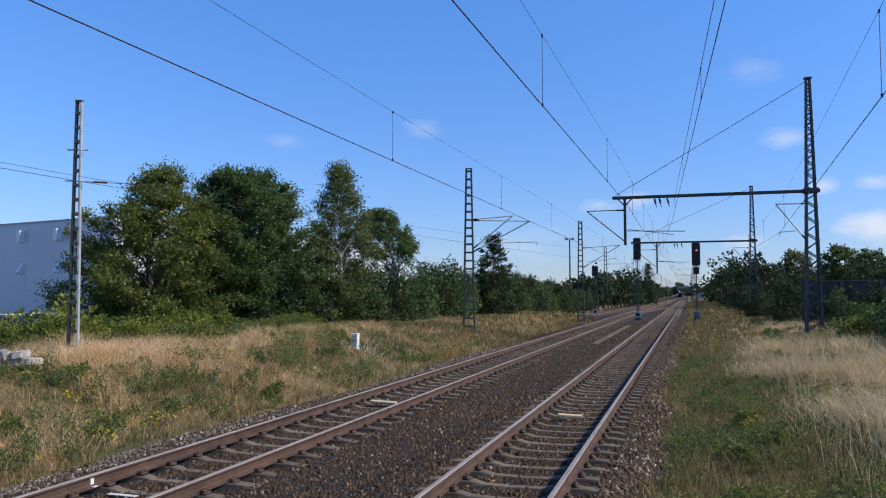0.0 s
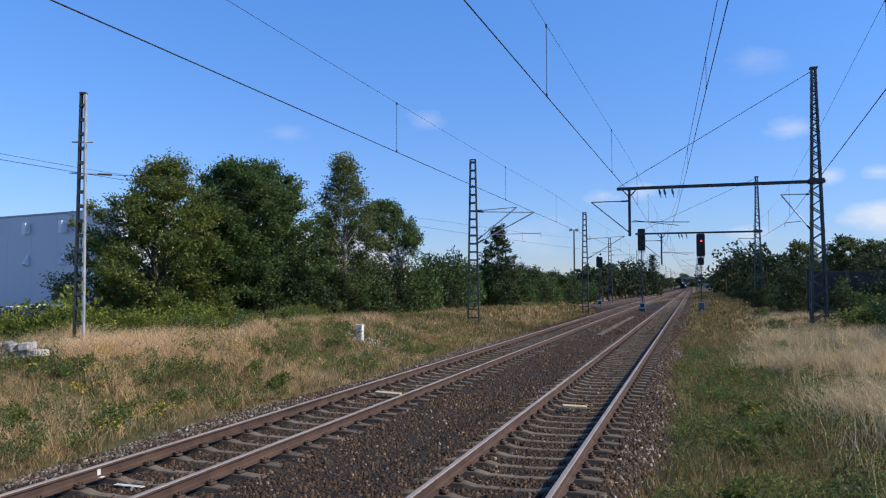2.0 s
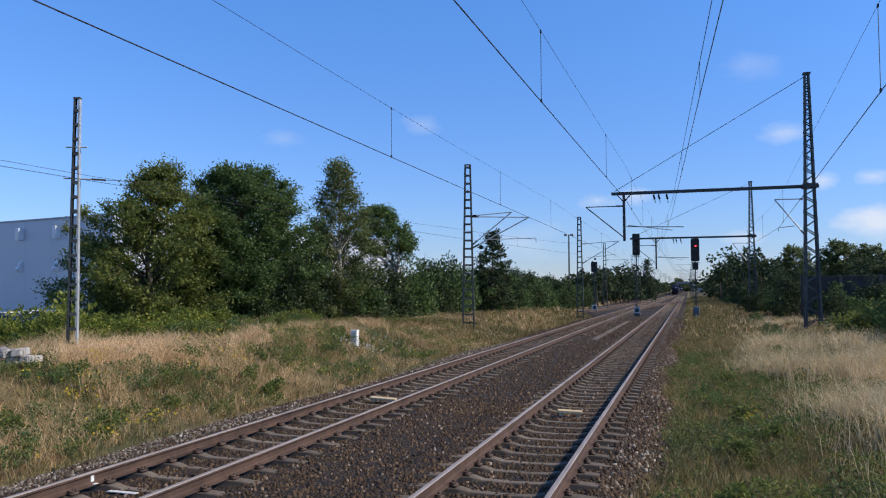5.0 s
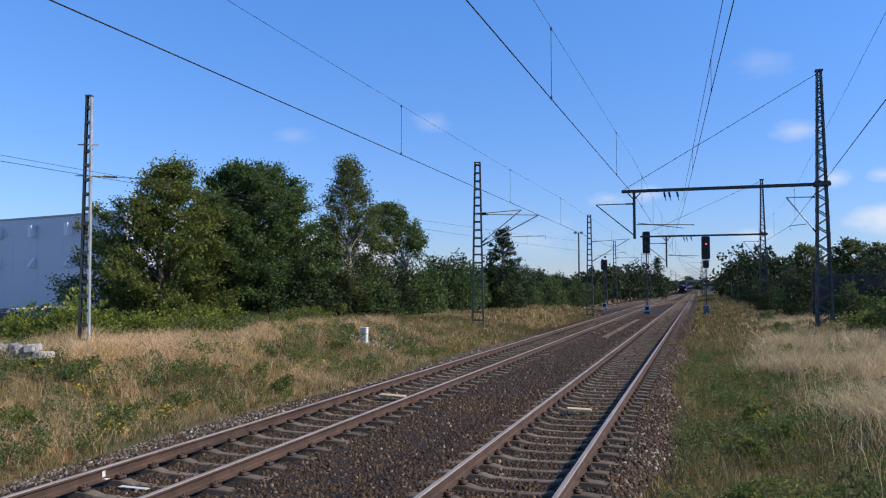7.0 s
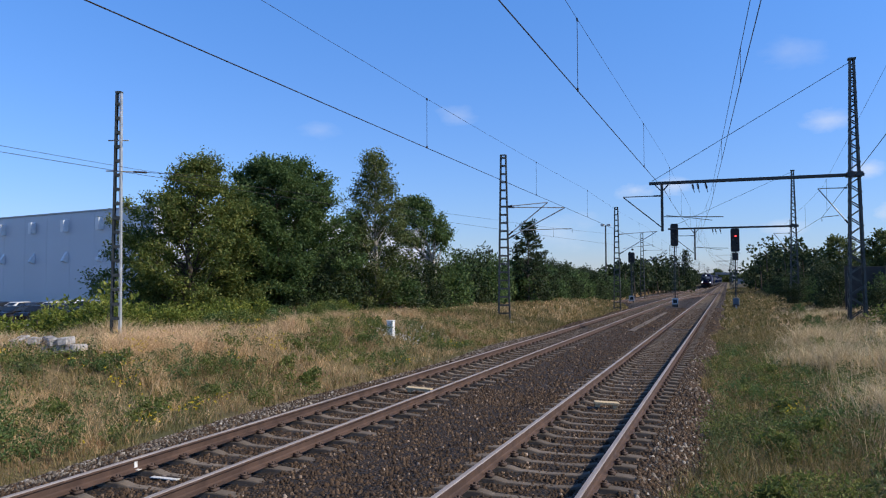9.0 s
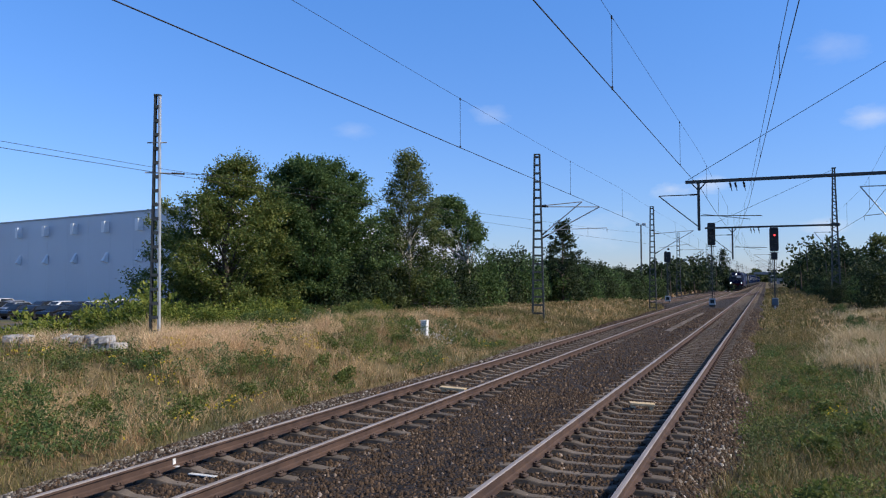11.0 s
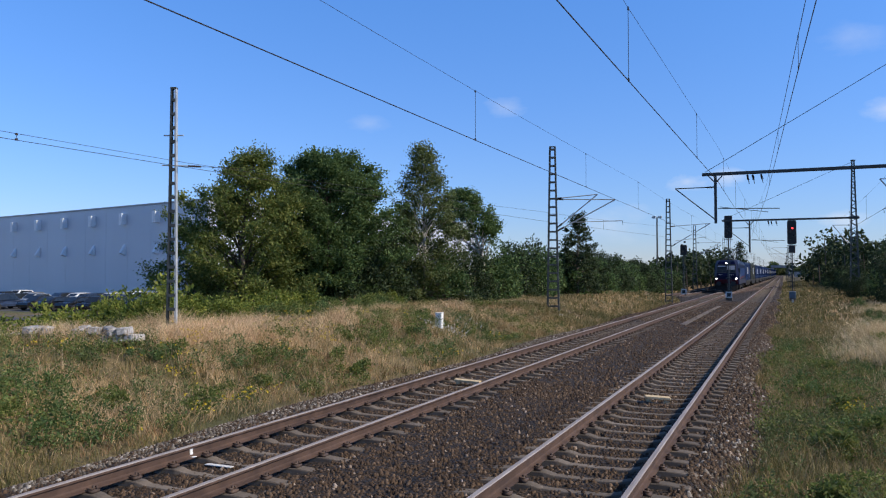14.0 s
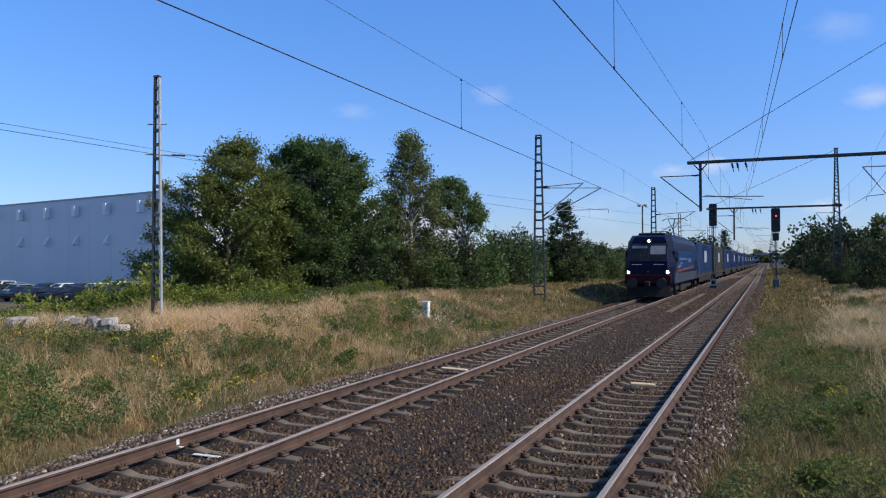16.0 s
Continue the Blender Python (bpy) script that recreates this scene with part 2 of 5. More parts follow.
PETAL_WHITE = leafy("white flower heads", [(0.0, (0.6, 0.6, 0.55)), (1.0, (0.8, 0.8, 0.76))], 1.0, [(0.3, (0.9,) * 3), (0.7, (1.1,) * 3)], 0.3)


# ---- building blocks ----
def part(name, bm, mat, parent=None, label="", smooth=False):
    """Links a bmesh, or a mesh that is ready, as one object, under a thing where one is given."""
    if isinstance(bm, bmesh.types.BMesh):
        me = bpy.data.meshes.new(name)
        bm.to_mesh(me)
        bm.free()
    else:
        me = bm
    if not me.materials:
        for one in (mat if isinstance(mat, (list, tuple)) else (mat,)):
            me.materials.append(one)
    if smooth:
        me.polygons.foreach_set("use_smooth", [True] * len(me.polygons))
    ob = new(name, me)
    ob.parent = parent
    return tagged(ob, label)


def thing(name, m, label, category, group="", kind=""):
    ob = new(name)
    ob.matrix_basis = m
    return tagged(ob, label, category, group, kind)


def tri_mesh(name, verts, tris):
    verts, tris = np.asarray(verts, np.float32), np.asarray(tris, np.int32)
    me = bpy.data.meshes.new(name)
    me.vertices.add(len(verts))
    me.vertices.foreach_set("co", verts.ravel())
    me.loops.add(tris.size)
    me.loops.foreach_set("vertex_index", tris.ravel())
    me.polygons.add(len(tris))
    me.polygons.foreach_set("loop_start", np.arange(0, tris.size, 3, dtype=np.int32))
    me.update(calc_edges=True)
    me.validate()
    return me


def box(bm, x0, x1, y0, y1, z0, z1, bevel=0.0):
    v = bmesh.ops.create_cube(bm, size=1.0)["verts"]
    bmesh.ops.scale(bm, vec=(x1 - x0, y1 - y0, z1 - z0), verts=v)
    bmesh.ops.translate(bm, vec=((x0 + x1) / 2, (y0 + y1) / 2, (z0 + z1) / 2), verts=v)
    if bevel:
        e = list({e for w in v for e in w.link_edges})
        bmesh.ops.bevel(bm, geom=e, offset=bevel, segments=1, affect="EDGES")
    return bm


def beam(bm, p, q, w, h):
    """A straight bar from p to q, w wide and h high."""
    p, q = Vector(p), Vector(q)
    d = (q - p)
    v = bmesh.ops.create_cube(bm, size=1.0)["verts"]
    m = Matrix.Translation((p + q) / 2) @ d.to_track_quat("Y", "Z").to_matrix().to_4x4() @ Matrix.Diagonal((w, d.length, h, 1))
    bmesh.ops.transform(bm, matrix=m, verts=v)
    return bm


def tube(bm, points, radius, sides=6, end_radius=None):
    """A round bar along points, tapering to end_radius."""
    pts = [Vector(p) for p in points]
    rings = []
    for i, p in enumerate(pts):
        d = (pts[min(i + 1, len(pts) - 1)] - pts[max(i - 1, 0)]).normalized()
        side = d.orthogonal().normalized() if abs(d.z) > 0.9 else d.cross(Vector((0, 0, 1))).normalized()
        up = side.cross(d)
        k = i / (len(pts) - 1)
        r = radius if end_radius is None else radius * (1 - k) + end_radius * k
        rings.append([bm.verts.new(p + (side * math.cos(a) + up * math.sin(a)) * r) for a in (math.tau * j / sides for j in range(sides))])
    for a, b in zip(rings, rings[1:]):
        for j in range(sides):
            bm.faces.new((a[j], a[(j + 1) % sides], b[(j + 1) % sides], b[j]))
    bm.faces.new(rings[0][::-1])
    bm.faces.new(rings[-1])
    return bm


def disc(bm, centre, axis, radius, depth, sides=16, top=None):
    r = bmesh.ops.create_cone(bm, cap_ends=True, segments=sides, radius1=radius, radius2=radius if top is None else top, depth=depth)
    m = Matrix.Translation(centre) @ Vector(axis).to_track_quat("Z", "Y").to_matrix().to_4x4()
    bmesh.ops.transform(bm, matrix=m, verts=r["verts"])
    return bm


def channel(bm, p, q, profile):
    """One rolled section from p to q; the profile's corners lie in x and y."""
    a = [bm.verts.new((p[0] + x, p[1] + y, p[2])) for x, y in profile]
    b = [bm.verts.new((q[0] + x, q[1] + y, q[2])) for x, y in profile]
    n = len(profile)
    for j in range(n):
        bm.faces.new((a[j], a[(j + 1) % n], b[(j + 1) % n], b[j]))
    bm.faces.new(a[::-1])
    bm.faces.new(b)
    bmesh.ops.recalc_face_normals(bm, faces=bm.faces)
    return bm


def B():
    return bmesh.new()


def wave(x, y, seed=0.0, size=1.0):
    """Smooth uneven values between about 0 and 1, for arrays."""
    x, y = np.asarray(x) / size, np.asarray(y) / size
    s = (np.sin(x * 1.3 + y * 0.7 + seed) + np.sin(-x * 0.9 + y * 1.7 + seed * 2.1 + 1.3) + np.sin(x * 2.3 - y * 1.1 + seed * 0.7 + 4.0) * 0.7
         + np.sin(x * 3.7 + y * 3.1 + seed * 1.7 + 2.0) * 0.45 + np.sin(x * 6.1 - y * 5.3 + seed + 5.0) * 0.3)
    return 0.5 + s / 6.0


def step(a, b, v):
    k = np.clip((np.asarray(v, float) - a) / (b - a), 0, 1)
    return k * k * (3 - 2 * k)


# ---- the lie of the land (rail heads at z = 0) ----
RIGHT_X, LEFT_X, GAUGE = -2.36, -6.87, 1.507
BED_Z, SLEEPER_TOP = -0.258, -0.182


def left_track_x(y):
    return LEFT_X + 1.4 * float(step(40, 420, y))


def right_track_x(y):
    return RIGHT_X


def bed_left(y):
    """The foot of the ballast on its left; past 55 m a third track lies there."""
    return -9.25 + 0.22 * np.sin(np.asarray(y) * 0.35) - 4.6 * step(76, 108, y)


def bed_right(y):
    return -0.5 + 0.2 * np.sin(np.asarray(y) * 0.42 + 1.0) + 0.12 * np.sin(np.asarray(y) * 1.1)


def land(x, y):
    x, y = np.asarray(x, float), np.asarray(y, float)
    l, r = bed_left(y), bed_right(y)
    left = step(0, 4.2, l - x)
    right = step(0, 9, x - r)
    z = -0.42 + 1.06 * left * (1 - step(17.5, 31, -x) * 1.95) * (1 - 0.7 * step(62, 105, y)) + 0.75 * right
    z = z + (wave(x, y, 1.0, 2.2) - 0.5) * 0.28 * np.maximum(step(0, 2, l - x), step(0, 2, x - r))
    z = z + 7.0 * step(22, 110, x) * step(20, 120, y)
    inside = (x > l) & (x < r)
    return np.where(inside, -0.42, z)


def spaced(a, b, fine, coarse_to, n):
    """Places from a to b, closely set, then ever wider out to coarse_to on both sides."""
    mid = np.arange(a, b + 1e-6, fine)
    out = np.geomspace(fine, coarse_to, n).cumsum()
    return np.concatenate([(a - out)[::-1], mid, b + out])


gx, gy = spaced(-34, 18, 0.5, 700, 26), spaced(0, 90, 0.75, 900, 24)
GX, GY = np.meshgrid(gx, gy)
gv = np.stack([GX, GY, land(GX, GY)], -1).reshape(-1, 3)
gi = np.arange(len(gx) * len(gy)).reshape(len(gy), len(gx))
q = np.stack([gi[:-1, :-1], gi[:-1, 1:], gi[1:, 1:], gi[1:, :-1]], -1).reshape(-1, 4)
ground = part("ground", tri_mesh("ground", gv, np.concatenate([q[:, (0, 1, 2)], q[:, (0, 2, 3)]])), GROUND, smooth=True)
tagged(ground, "uneven dry grassland soil beside the railway", "ground", kind="structure")

def heaped(x):
    """Ballast lies higher over the sleepers' ends and dips in the middle between the tracks."""
    x = np.asarray(x, float)
    z = np.zeros_like(x)
    for c in (LEFT_X, RIGHT_X):
        d = np.abs(x - c)
        z = z + 0.05 * step(0.98, 1.2, d) * (1 - step(1.5, 2.2, d))
    return z


# ballast bed: shoulders fall to the soil on both sides
by = np.concatenate([np.arange(-3, 60, 0.3), np.arange(60, 200, 2.0), np.arange(200, 1500, 40.0)])
across = np.linspace(0, 1, 70)
BV = []
for y in by:
    l, r = float(bed_left(y)) - 0.45, float(bed_right(y)) + 0.45
    x = l + (r - l) * across
    edge = np.minimum(x - l, r - x)
    z = -0.50 + (0.50 + BED_Z) * step(0, 0.95, edge) + (wave(x, np.full_like(x, y), 3.0, 0.16) - 0.5) * 0.05
    z = z + heaped(x) * step(0.3, 0.9, edge)
    BV.append(np.stack([x, np.full_like(x, y), z], -1))
bi = np.arange(len(by) * 70).reshape(len(by), 70)
q = np.stack([bi[:-1, :-1], bi[:-1, 1:], bi[1:, 1:], bi[1:, :-1]], -1).reshape(-1, 4)
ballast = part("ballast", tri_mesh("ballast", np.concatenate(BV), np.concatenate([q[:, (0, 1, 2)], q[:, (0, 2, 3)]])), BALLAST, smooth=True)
tagged(ballast, "bed of brown crushed stone under both railway tracks", "ballast", kind="structure")


# ---- tracks ----
RAIL_PROFILE = ((-0.075, -0.172), (0.075, -0.172), (0.075, -0.160), (0.02, -0.145), (0.0085, -0.125), (0.0085, -0.052), (0.036, -0.038),
                (0.036, -0.012), (0.026, -0.001), (-0.026, -0.001), (-0.036, -0.012), (-0.036, -0.038), (-0.0085, -0.052), (-0.0085, -0.125),
                (-0.02, -0.145), (-0.075, -0.160))


def rail(parent, centre, offset, y0, y1, name="rail"):
    ys = [y for y in np.arange(y0, y1, 6.0)] + [y1]
    bm = B()
    rings = [[bm.verts.new((centre(y) + offset + px, y, pz)) for px, pz in RAIL_PROFILE] for y in ys]
    n = len(RAIL_PROFILE)
    for a, b in zip(rings, rings[1:]):
        for j in range(n):
            f = bm.faces.new((a[j], a[(j + 1) % n], b[(j + 1) % n], b[j]))
            f.material_index = 1 if j in (7, 8, 9) else 0
    bm.normal_update()
    return part(name, bm, (RAIL_SIDE, RAIL_TOP), parent)


def sleeper_mesh():
    """A concrete sleeper: thick under the rails, waisted in the middle, with a crowned top."""
    bm = B()
    prof = ((-1.30, 0.13, 0.150), (-1.27, 0.15, 0.185), (-1.02, 0.15, 0.205), (-0.92, 0.15, 0.21), (-0.55, 0.145, 0.20), (-0.40, 0.12, 0.165),
            (0.0, 0.11, 0.155), (0.40, 0.12, 0.165), (0.55, 0.145, 0.20), (0.92, 0.15, 0.21), (1.02, 0.15, 0.205), (1.27, 0.15, 0.185), (1.30, 0.13, 0.150))
    rings = []
    for x, w, h in prof:
        z = SLEEPER_TOP - 0.21
        rings.append([bm.verts.new((x, dy, z + dz)) for dy, dz in ((-w, 0), (-w * 0.62, h - 0.012), (-w * 0.55, h), (w * 0.55, h), (w * 0.62, h - 0.012), (w, 0))])
    for a, b in zip(rings, rings[1:]):
        for j in range(5):
            bm.faces.new((a[j], a[j + 1], b[j + 1], b[j]))
    bm.faces.new(rings[0][::-1])
    bm.faces.new(rings[-1])
    bm.normal_update()
    bmesh.ops.recalc_face_normals(bm, faces=bm.faces)
    me = bpy.data.meshes.new("sleeper")
    bm.to_mesh(me)
    bm.free()
    me.materials.append(SLEEPER)
    return me


def clip_mesh():
    """One rail seat's fastenings: two angled guide plates, screws and spring clips."""
    bm = B()
    for s in (-1, 1):
        box(bm, s * 0.12 - 0.045, s * 0.12 + 0.045, -0.06, 0.06, SLEEPER_TOP - 0.005, SLEEPER_TOP + 0.028)
        tube(bm, [(s * 0.12, 0, SLEEPER_TOP), (s * 0.12, 0, SLEEPER_TOP + 0.075)], 0.017, 6)
        for k in (-1, 1):
            tube(bm, [(s * 0.075, k * 0.05, SLEEPER_TOP + 0.045), (s * 0.11, k * 0.062, SLEEPER_TOP + 0.052), (s * 0.145, k * 0.03, SLEEPER_TOP + 0.045)], 0.011, 5)
    me = bpy.data.meshes.new("rail_fastening")
    bm.to_mesh(me)
    bm.free()
    me.materials.append(CLIP)
    return me


SLEEPER_ME, CLIP_ME = sleeper_mesh(), clip_mesh()


def joined_copies(name, me, places):
    """Many copies of a small mesh in one mesh: rows of (x, y, turn)."""
    me.calc_loop_triangles()
    v = np.array([p.co for p in me.vertices])
    t = np.array([p.vertices for p in me.loop_triangles])
    V, T = [], []
    for i, (x, y, turn) in enumerate(places):
        c, s = math.cos(turn), math.sin(turn)
        V.append(np.stack([v[:, 0] * c - v[:, 1] * s + x, v[:, 0] * s + v[:, 1] * c + y, v[:, 2]], -1))
        T.append(t + i * len(v))
    return tri_mesh(name, np.concatenate(V), np.concatenate(T))


def track(name, centre, first, pitch, near_to, far_to, label):
    th = thing(name, Matrix(), label, "railway track", "railway tracks", "structure")
    for s in (-1, 1):
        rail(th, centre, s * GAUGE / 2, -3.0, 900.0)
    rng = random.Random(int(first * 100))
    ys = np.arange(first, far_to, pitch)
    for y in ys[ys < near_to]:
        ob = new("sleeper", SLEEPER_ME)
        ob.parent = th
        ob.matrix_basis = pose(centre(y) + rng.uniform(-0.012, 0.012), y + rng.uniform(-0.012, 0.012), rng.uniform(-0.008, 0.004), 0, 0, rng.uniform(-0.35, 0.35))
    tagged(part("far_sleepers", joined_copies("far_sleepers", SLEEPER_ME, [(centre(y), y, 0) for y in ys[ys >= near_to]]), SLEEPER, th), kind="stuff")
    seats = [(centre(y) + s * GAUGE / 2, y, 0) for y in ys[ys < 60] for s in (-1, 1)]
    tagged(part("rail_fastenings", joined_copies("rail_fastenings", CLIP_ME, seats), CLIP, th), kind="stuff")
    return th


right_track = track("railway_track", right_track_x, 4.89, 0.63, 92.0, 300.0, "straight railway track with polished rails on concrete sleepers")
left_track = track("railway_track", left_track_x, 4.81, 0.66, 92.0, 300.0, "railway track with rusty-sided rails on concrete sleepers beside grass")


def side_track_x(y):
    return left_track_x(y) - 4.3 + 2.6 * float(step(70, 190, y)) - 0.6 * (1 - float(step(75, 105, y)))


side_track = thing("railway_track", Matrix(), "rusty third track joining from the grass", "railway track", "railway tracks", "structure")
for s in (-1, 1):
    rail(side_track, side_track_x, s * GAUGE / 2, 88.0, 240.0)
for y in np.arange(89.0, 150.0, 0.66):
    ob = new("sleeper", SLEEPER_ME)
    ob.parent = side_track
    ob.matrix_basis = pose(side_track_x(y), y, -0.01)


# crossover between the two main tracks
def cross_x(y):
    return LEFT_X + 0.3 + 4.5 * float(step(96, 165, y))


crossover = thing("crossover", Matrix(), "rails of a crossover between the two main tracks", "railway track", "railway tracks", "structure")
for s in (-1, 1):
    rail(crossover, cross_x, s * GAUGE / 2, 98.0, 164.0)


def loose_stones(name, x0, x1, y0, y1, count, size, seed, rough_shape=True, mat=STONE):
    """Broken stones lying on the bed, each a crooked many-sided lump."""
    rng = np.random.default_rng(seed)
    x, y = rng.uniform(x0, x1, count), y0 + (y1 - y0) * rng.uniform(0, 1, count) ** 1.5
    ok = (x > bed_left(y) - 0.75) & (x < bed_right(y) + 0.5)
    # keep rails free
    for c in (RIGHT_X, LEFT_X):
        for s in (-1, 1):
            ok &= np.abs(x - c - s * GAUGE / 2) > 0.1
    x, y = x[ok], y[ok]
    n = len(x)
    bm = B()
    if rough_shape:
        bmesh.ops.create_icosphere(bm, subdivisions=1, radius=1.0)
    else:
        bmesh.ops.create_cone(bm, cap_ends=True, segments=4, radius1=1.1, radius2=0.55, depth=1.3)
        bmesh.ops.triangulate(bm, faces=bm.faces)
        bmesh.ops.delete(bm, geom=[f for f in bm.faces if f.calc_center_median().z < -0.6], context="FACES_ONLY")
    base = np.array([v.co for v in bm.verts])
    tris = np.array([[v.index for v in f.verts] for f in bm.faces])
    bm.free()
    l, r = bed_left(y), bed_right(y)
    edge = np.minimum(x - (l - 0.45), (r + 0.45) - x)
    z = -0.50 + (0.50 + BED_Z) * step(0, 0.95, edge)
    z = np.maximum(z + heaped(x) * step(0.3, 0.9, edge), -0.46)
    k = rng.uniform(0.6, 1.3, (n, 1, 1)) * size
    v = base[None] * (1 + rng.uniform(-0.4, 0.4, (n, len(base), 3))) * rng.uniform(0.65, 1.25, (n, 1, 3)) * k
    a = rng.uniform(0, math.tau, n)[:, None]
    vx = v[..., 0] * np.cos(a) - v[..., 1] * np.sin(a)
    vy = v[..., 0] * np.sin(a) + v[..., 1] * np.cos(a)
    V = np.stack([vx + x[:, None], vy + y[:, None], v[..., 2] + z[:, None] + rng.uniform(-0.4, 0.5, n)[:, None] * size], -1)
    T = tris[None] + (np.arange(n) * len(base))[:, None, None]
    ob = part(name, tri_mesh(name, V.reshape(-1, 3), T.reshape(-1, 3)), mat)
    return tagged(ob, "loose crushed ballast stones lying between rails and sleepers", "ballast stones", kind="stuff")


loose_stones("ballast_stones", -10.6, 0.9, 5.5, 18.0, 40000, 0.028, 5, False)
loose_stones("ballast_stones", -10.2, 0.8, 16.0, 46.0, 20000, 0.036, 6, False)
loose_stones("ballast_stones", -10.4, 0.8, 44.0, 75.0, 9000, 0.05, 7, False)
loose_stones("shoulder_stones", -10.3, -8.35, 6.5, 42.0, 12000, 0.03, 8, False, STONE_CLEAN)
loose_stones("shoulder_stones", -1.2, 0.3, 5.5, 42.0, 6000, 0.034, 9, False)
loose_stones("shoulder_stones", -1.1, 0.3, 5.5, 36.0, 2600, 0.034, 10, False, STONE_CLEAN)


# ---- plants ----
def leaves(rng, centres, radii, per, size, droop=0.0, slim=0.5):
    """Diamond-shaped leaves scattered in clumps; returns vertices and triangles."""
    V = []
    for c, r in zip(centres, radii):
        n = per
        d = rng.normal(size=(n, 3))
        d /= np.linalg.norm(d, axis=1)[:, None]
        p = np.asarray(c) + d * (r * rng.uniform(0.25, 1.0, (n, 1)) ** 0.6) * np.array([1, 1, 0.8])
        ax = rng.normal(size=(n, 3)) + d * 0.8 - np.array([0, 0, droop])
        ax /= np.linalg.norm(ax, axis=1)[:, None]
        sd = np.cross(ax, rng.normal(size=(n, 3)))
        sd /= np.linalg.norm(sd, axis=1)[:, None] + 1e-9
        s = size * rng.uniform(0.6, 1.3, (n, 1))
        V.append(np.stack([p, p + ax * s * 0.5 + sd * s * slim * 0.5, p + ax * s, p + ax * s * 0.5 - sd * s * slim * 0.5], 1))
    V = np.concatenate(V)
    i = np.arange(len(V))[:, None] * 4
    T = np.stack([i + np.array([0, 1, 2]), i + np.array([0, 2, 3])], 1)
    return V.reshape(-1, 3), T.reshape(-1, 3)


def tree(name, x, y, height, env, limbs, twigs, per, leaf, mat, label, seed, bark=BARK, trunk_r=0.16, rise=0.5, low=0.1, bend=(), tuft=0.2, bare=0.3, twig=0.75, reach=(), droop=0.25):
    """Tapered trunk, limbs out to the crown's outline env ((share of height, radius), ...), side twigs on the limbs and leaves along the twigs.
    bend: (share of height, dx, dy) of the trunk; reach: single long limbs (angle, share of height, length)."""
    rng = np.random.default_rng(seed)
    th = thing(name, pose(x, y, float(land(x, y)) - 0.1), label, "tree")
    ks = np.linspace(0, 1, 9)
    bend = bend or ((0, 0, 0), (1, 0, 0))
    bk = [b[0] for b in bend]
    stem = [Vector((np.interp(k, bk, [b[1] for b in bend]) + rng.normal() * 0.05 * (0 < k < 1), np.interp(k, bk, [b[2] for b in bend]) + rng.normal() * 0.05, height * 0.97 * k)) for k in ks]
    part("trunk", tube(B(), stem, trunk_r, 8, 0.02), bark, th, smooth=True)

    def on_stem(z):
        k = min(0.999, max(0.0, z / (height * 0.97))) * 8
        return stem[int(k)].lerp(stem[int(k) + 1], k - int(k))
    plan = []
    for i in range(limbs):
        k = low + (1 - low) * min(1.0, (i + rng.uniform(0, 1)) / limbs) ** 0.92
        r = float(np.interp(k, [e[0] for e in env], [e[1] for e in env]))
        a = i * 2.39996 + rng.uniform(-0.4, 0.4)
        plan.append((a, k, r * rng.uniform(0.55, 1.12) * (1 + 0.13 * math.sin(3 * a + seed))))
    plan += list(reach)
    wood, base, ways, lens = B(), [], [], []
    for a, k, r in plan:
        out = Vector((math.cos(a), math.sin(a), 0))
        tip_z = height * k
        root = on_stem(max(0.06 * height, tip_z - r * rise * rng.uniform(0.7, 1.4) - 0.25))
        crown_mid = on_stem(tip_z)
        tip = Vector((crown_mid.x, crown_mid.y, tip_z)) + out * r
        mid = root.lerp(tip, 0.55) + Vector((rng.normal() * 0.12, rng.normal() * 0.12, 0.10 * r + rng.normal() * 0.08))
        arc = [root.lerp(mid, u).lerp(mid.lerp(tip, u), u) for u in np.linspace(0, 1, 5)]
        tube(wood, arc, max(0.02, trunk_r * 0.36 * (1.1 - 0.7 * k)), 5, 0.008)
        n = max(4, int(twigs * (0.45 + 0.55 * min(1.0, r / 2.5))))
        for j in range(n):
            u = bare + (1 - bare) * rng.uniform(0, 1) ** 0.7
            p = root.lerp(mid, u).lerp(mid.lerp(tip, u), u)
            d = (tip - root).normalized()
            side = Vector((-out.y, out.x, 0)) * rng.choice((-1, 1)) * rng.uniform(0.3, 1.1)
            w = (d * rng.uniform(0.3, 1.0) + side + Vector((0, 0, rng.uniform(-0.25, 0.55)))).normalized()
            base.append(p)
            ways.append(w)
            lens.append(twig * rng.uniform(0.5, 1.25) * (1.15 - 0.4 * u))
    part("branchwork", wood, bark, th, smooth=True)
    p = np.repeat(np.array(base), per, 0)
    w = np.repeat(np.array(ways), per, 0)
    ln = np.repeat(np.array(lens), per)[:, None]
    n = len(p)
    u = rng.uniform(0.1, 1.0, (n, 1))
    p = p + w * ln * u + rng.normal(size=(n, 3)) * tuft * np.array([1, 1, 0.6]) * (0.5 + 0.7 * u)
    ax = w + rng.normal(size=(n, 3)) * 0.75 - np.array([0, 0, droop])
    ax /= np.linalg.norm(ax, axis=1)[:, None]
    sd = np.cross(ax, rng.normal(size=(n, 3)) * 0.6 + np.array([0, 0, 1.0]))
    sd /= np.linalg.norm(sd, axis=1)[:, None] + 1e-9
    sz = leaf * rng.uniform(0.6, 1.35, (n, 1))
    V = np.stack([p, p + ax * sz * 0.45 + sd * sz * 0.3, p + ax * sz, p + ax * sz * 0.45 - sd * sz * 0.3], 1)
    i = np.arange(n)[:, None] * 4
    T = np.stack([i + np.array([0, 1, 2]), i + np.array([0, 2, 3])], 1)
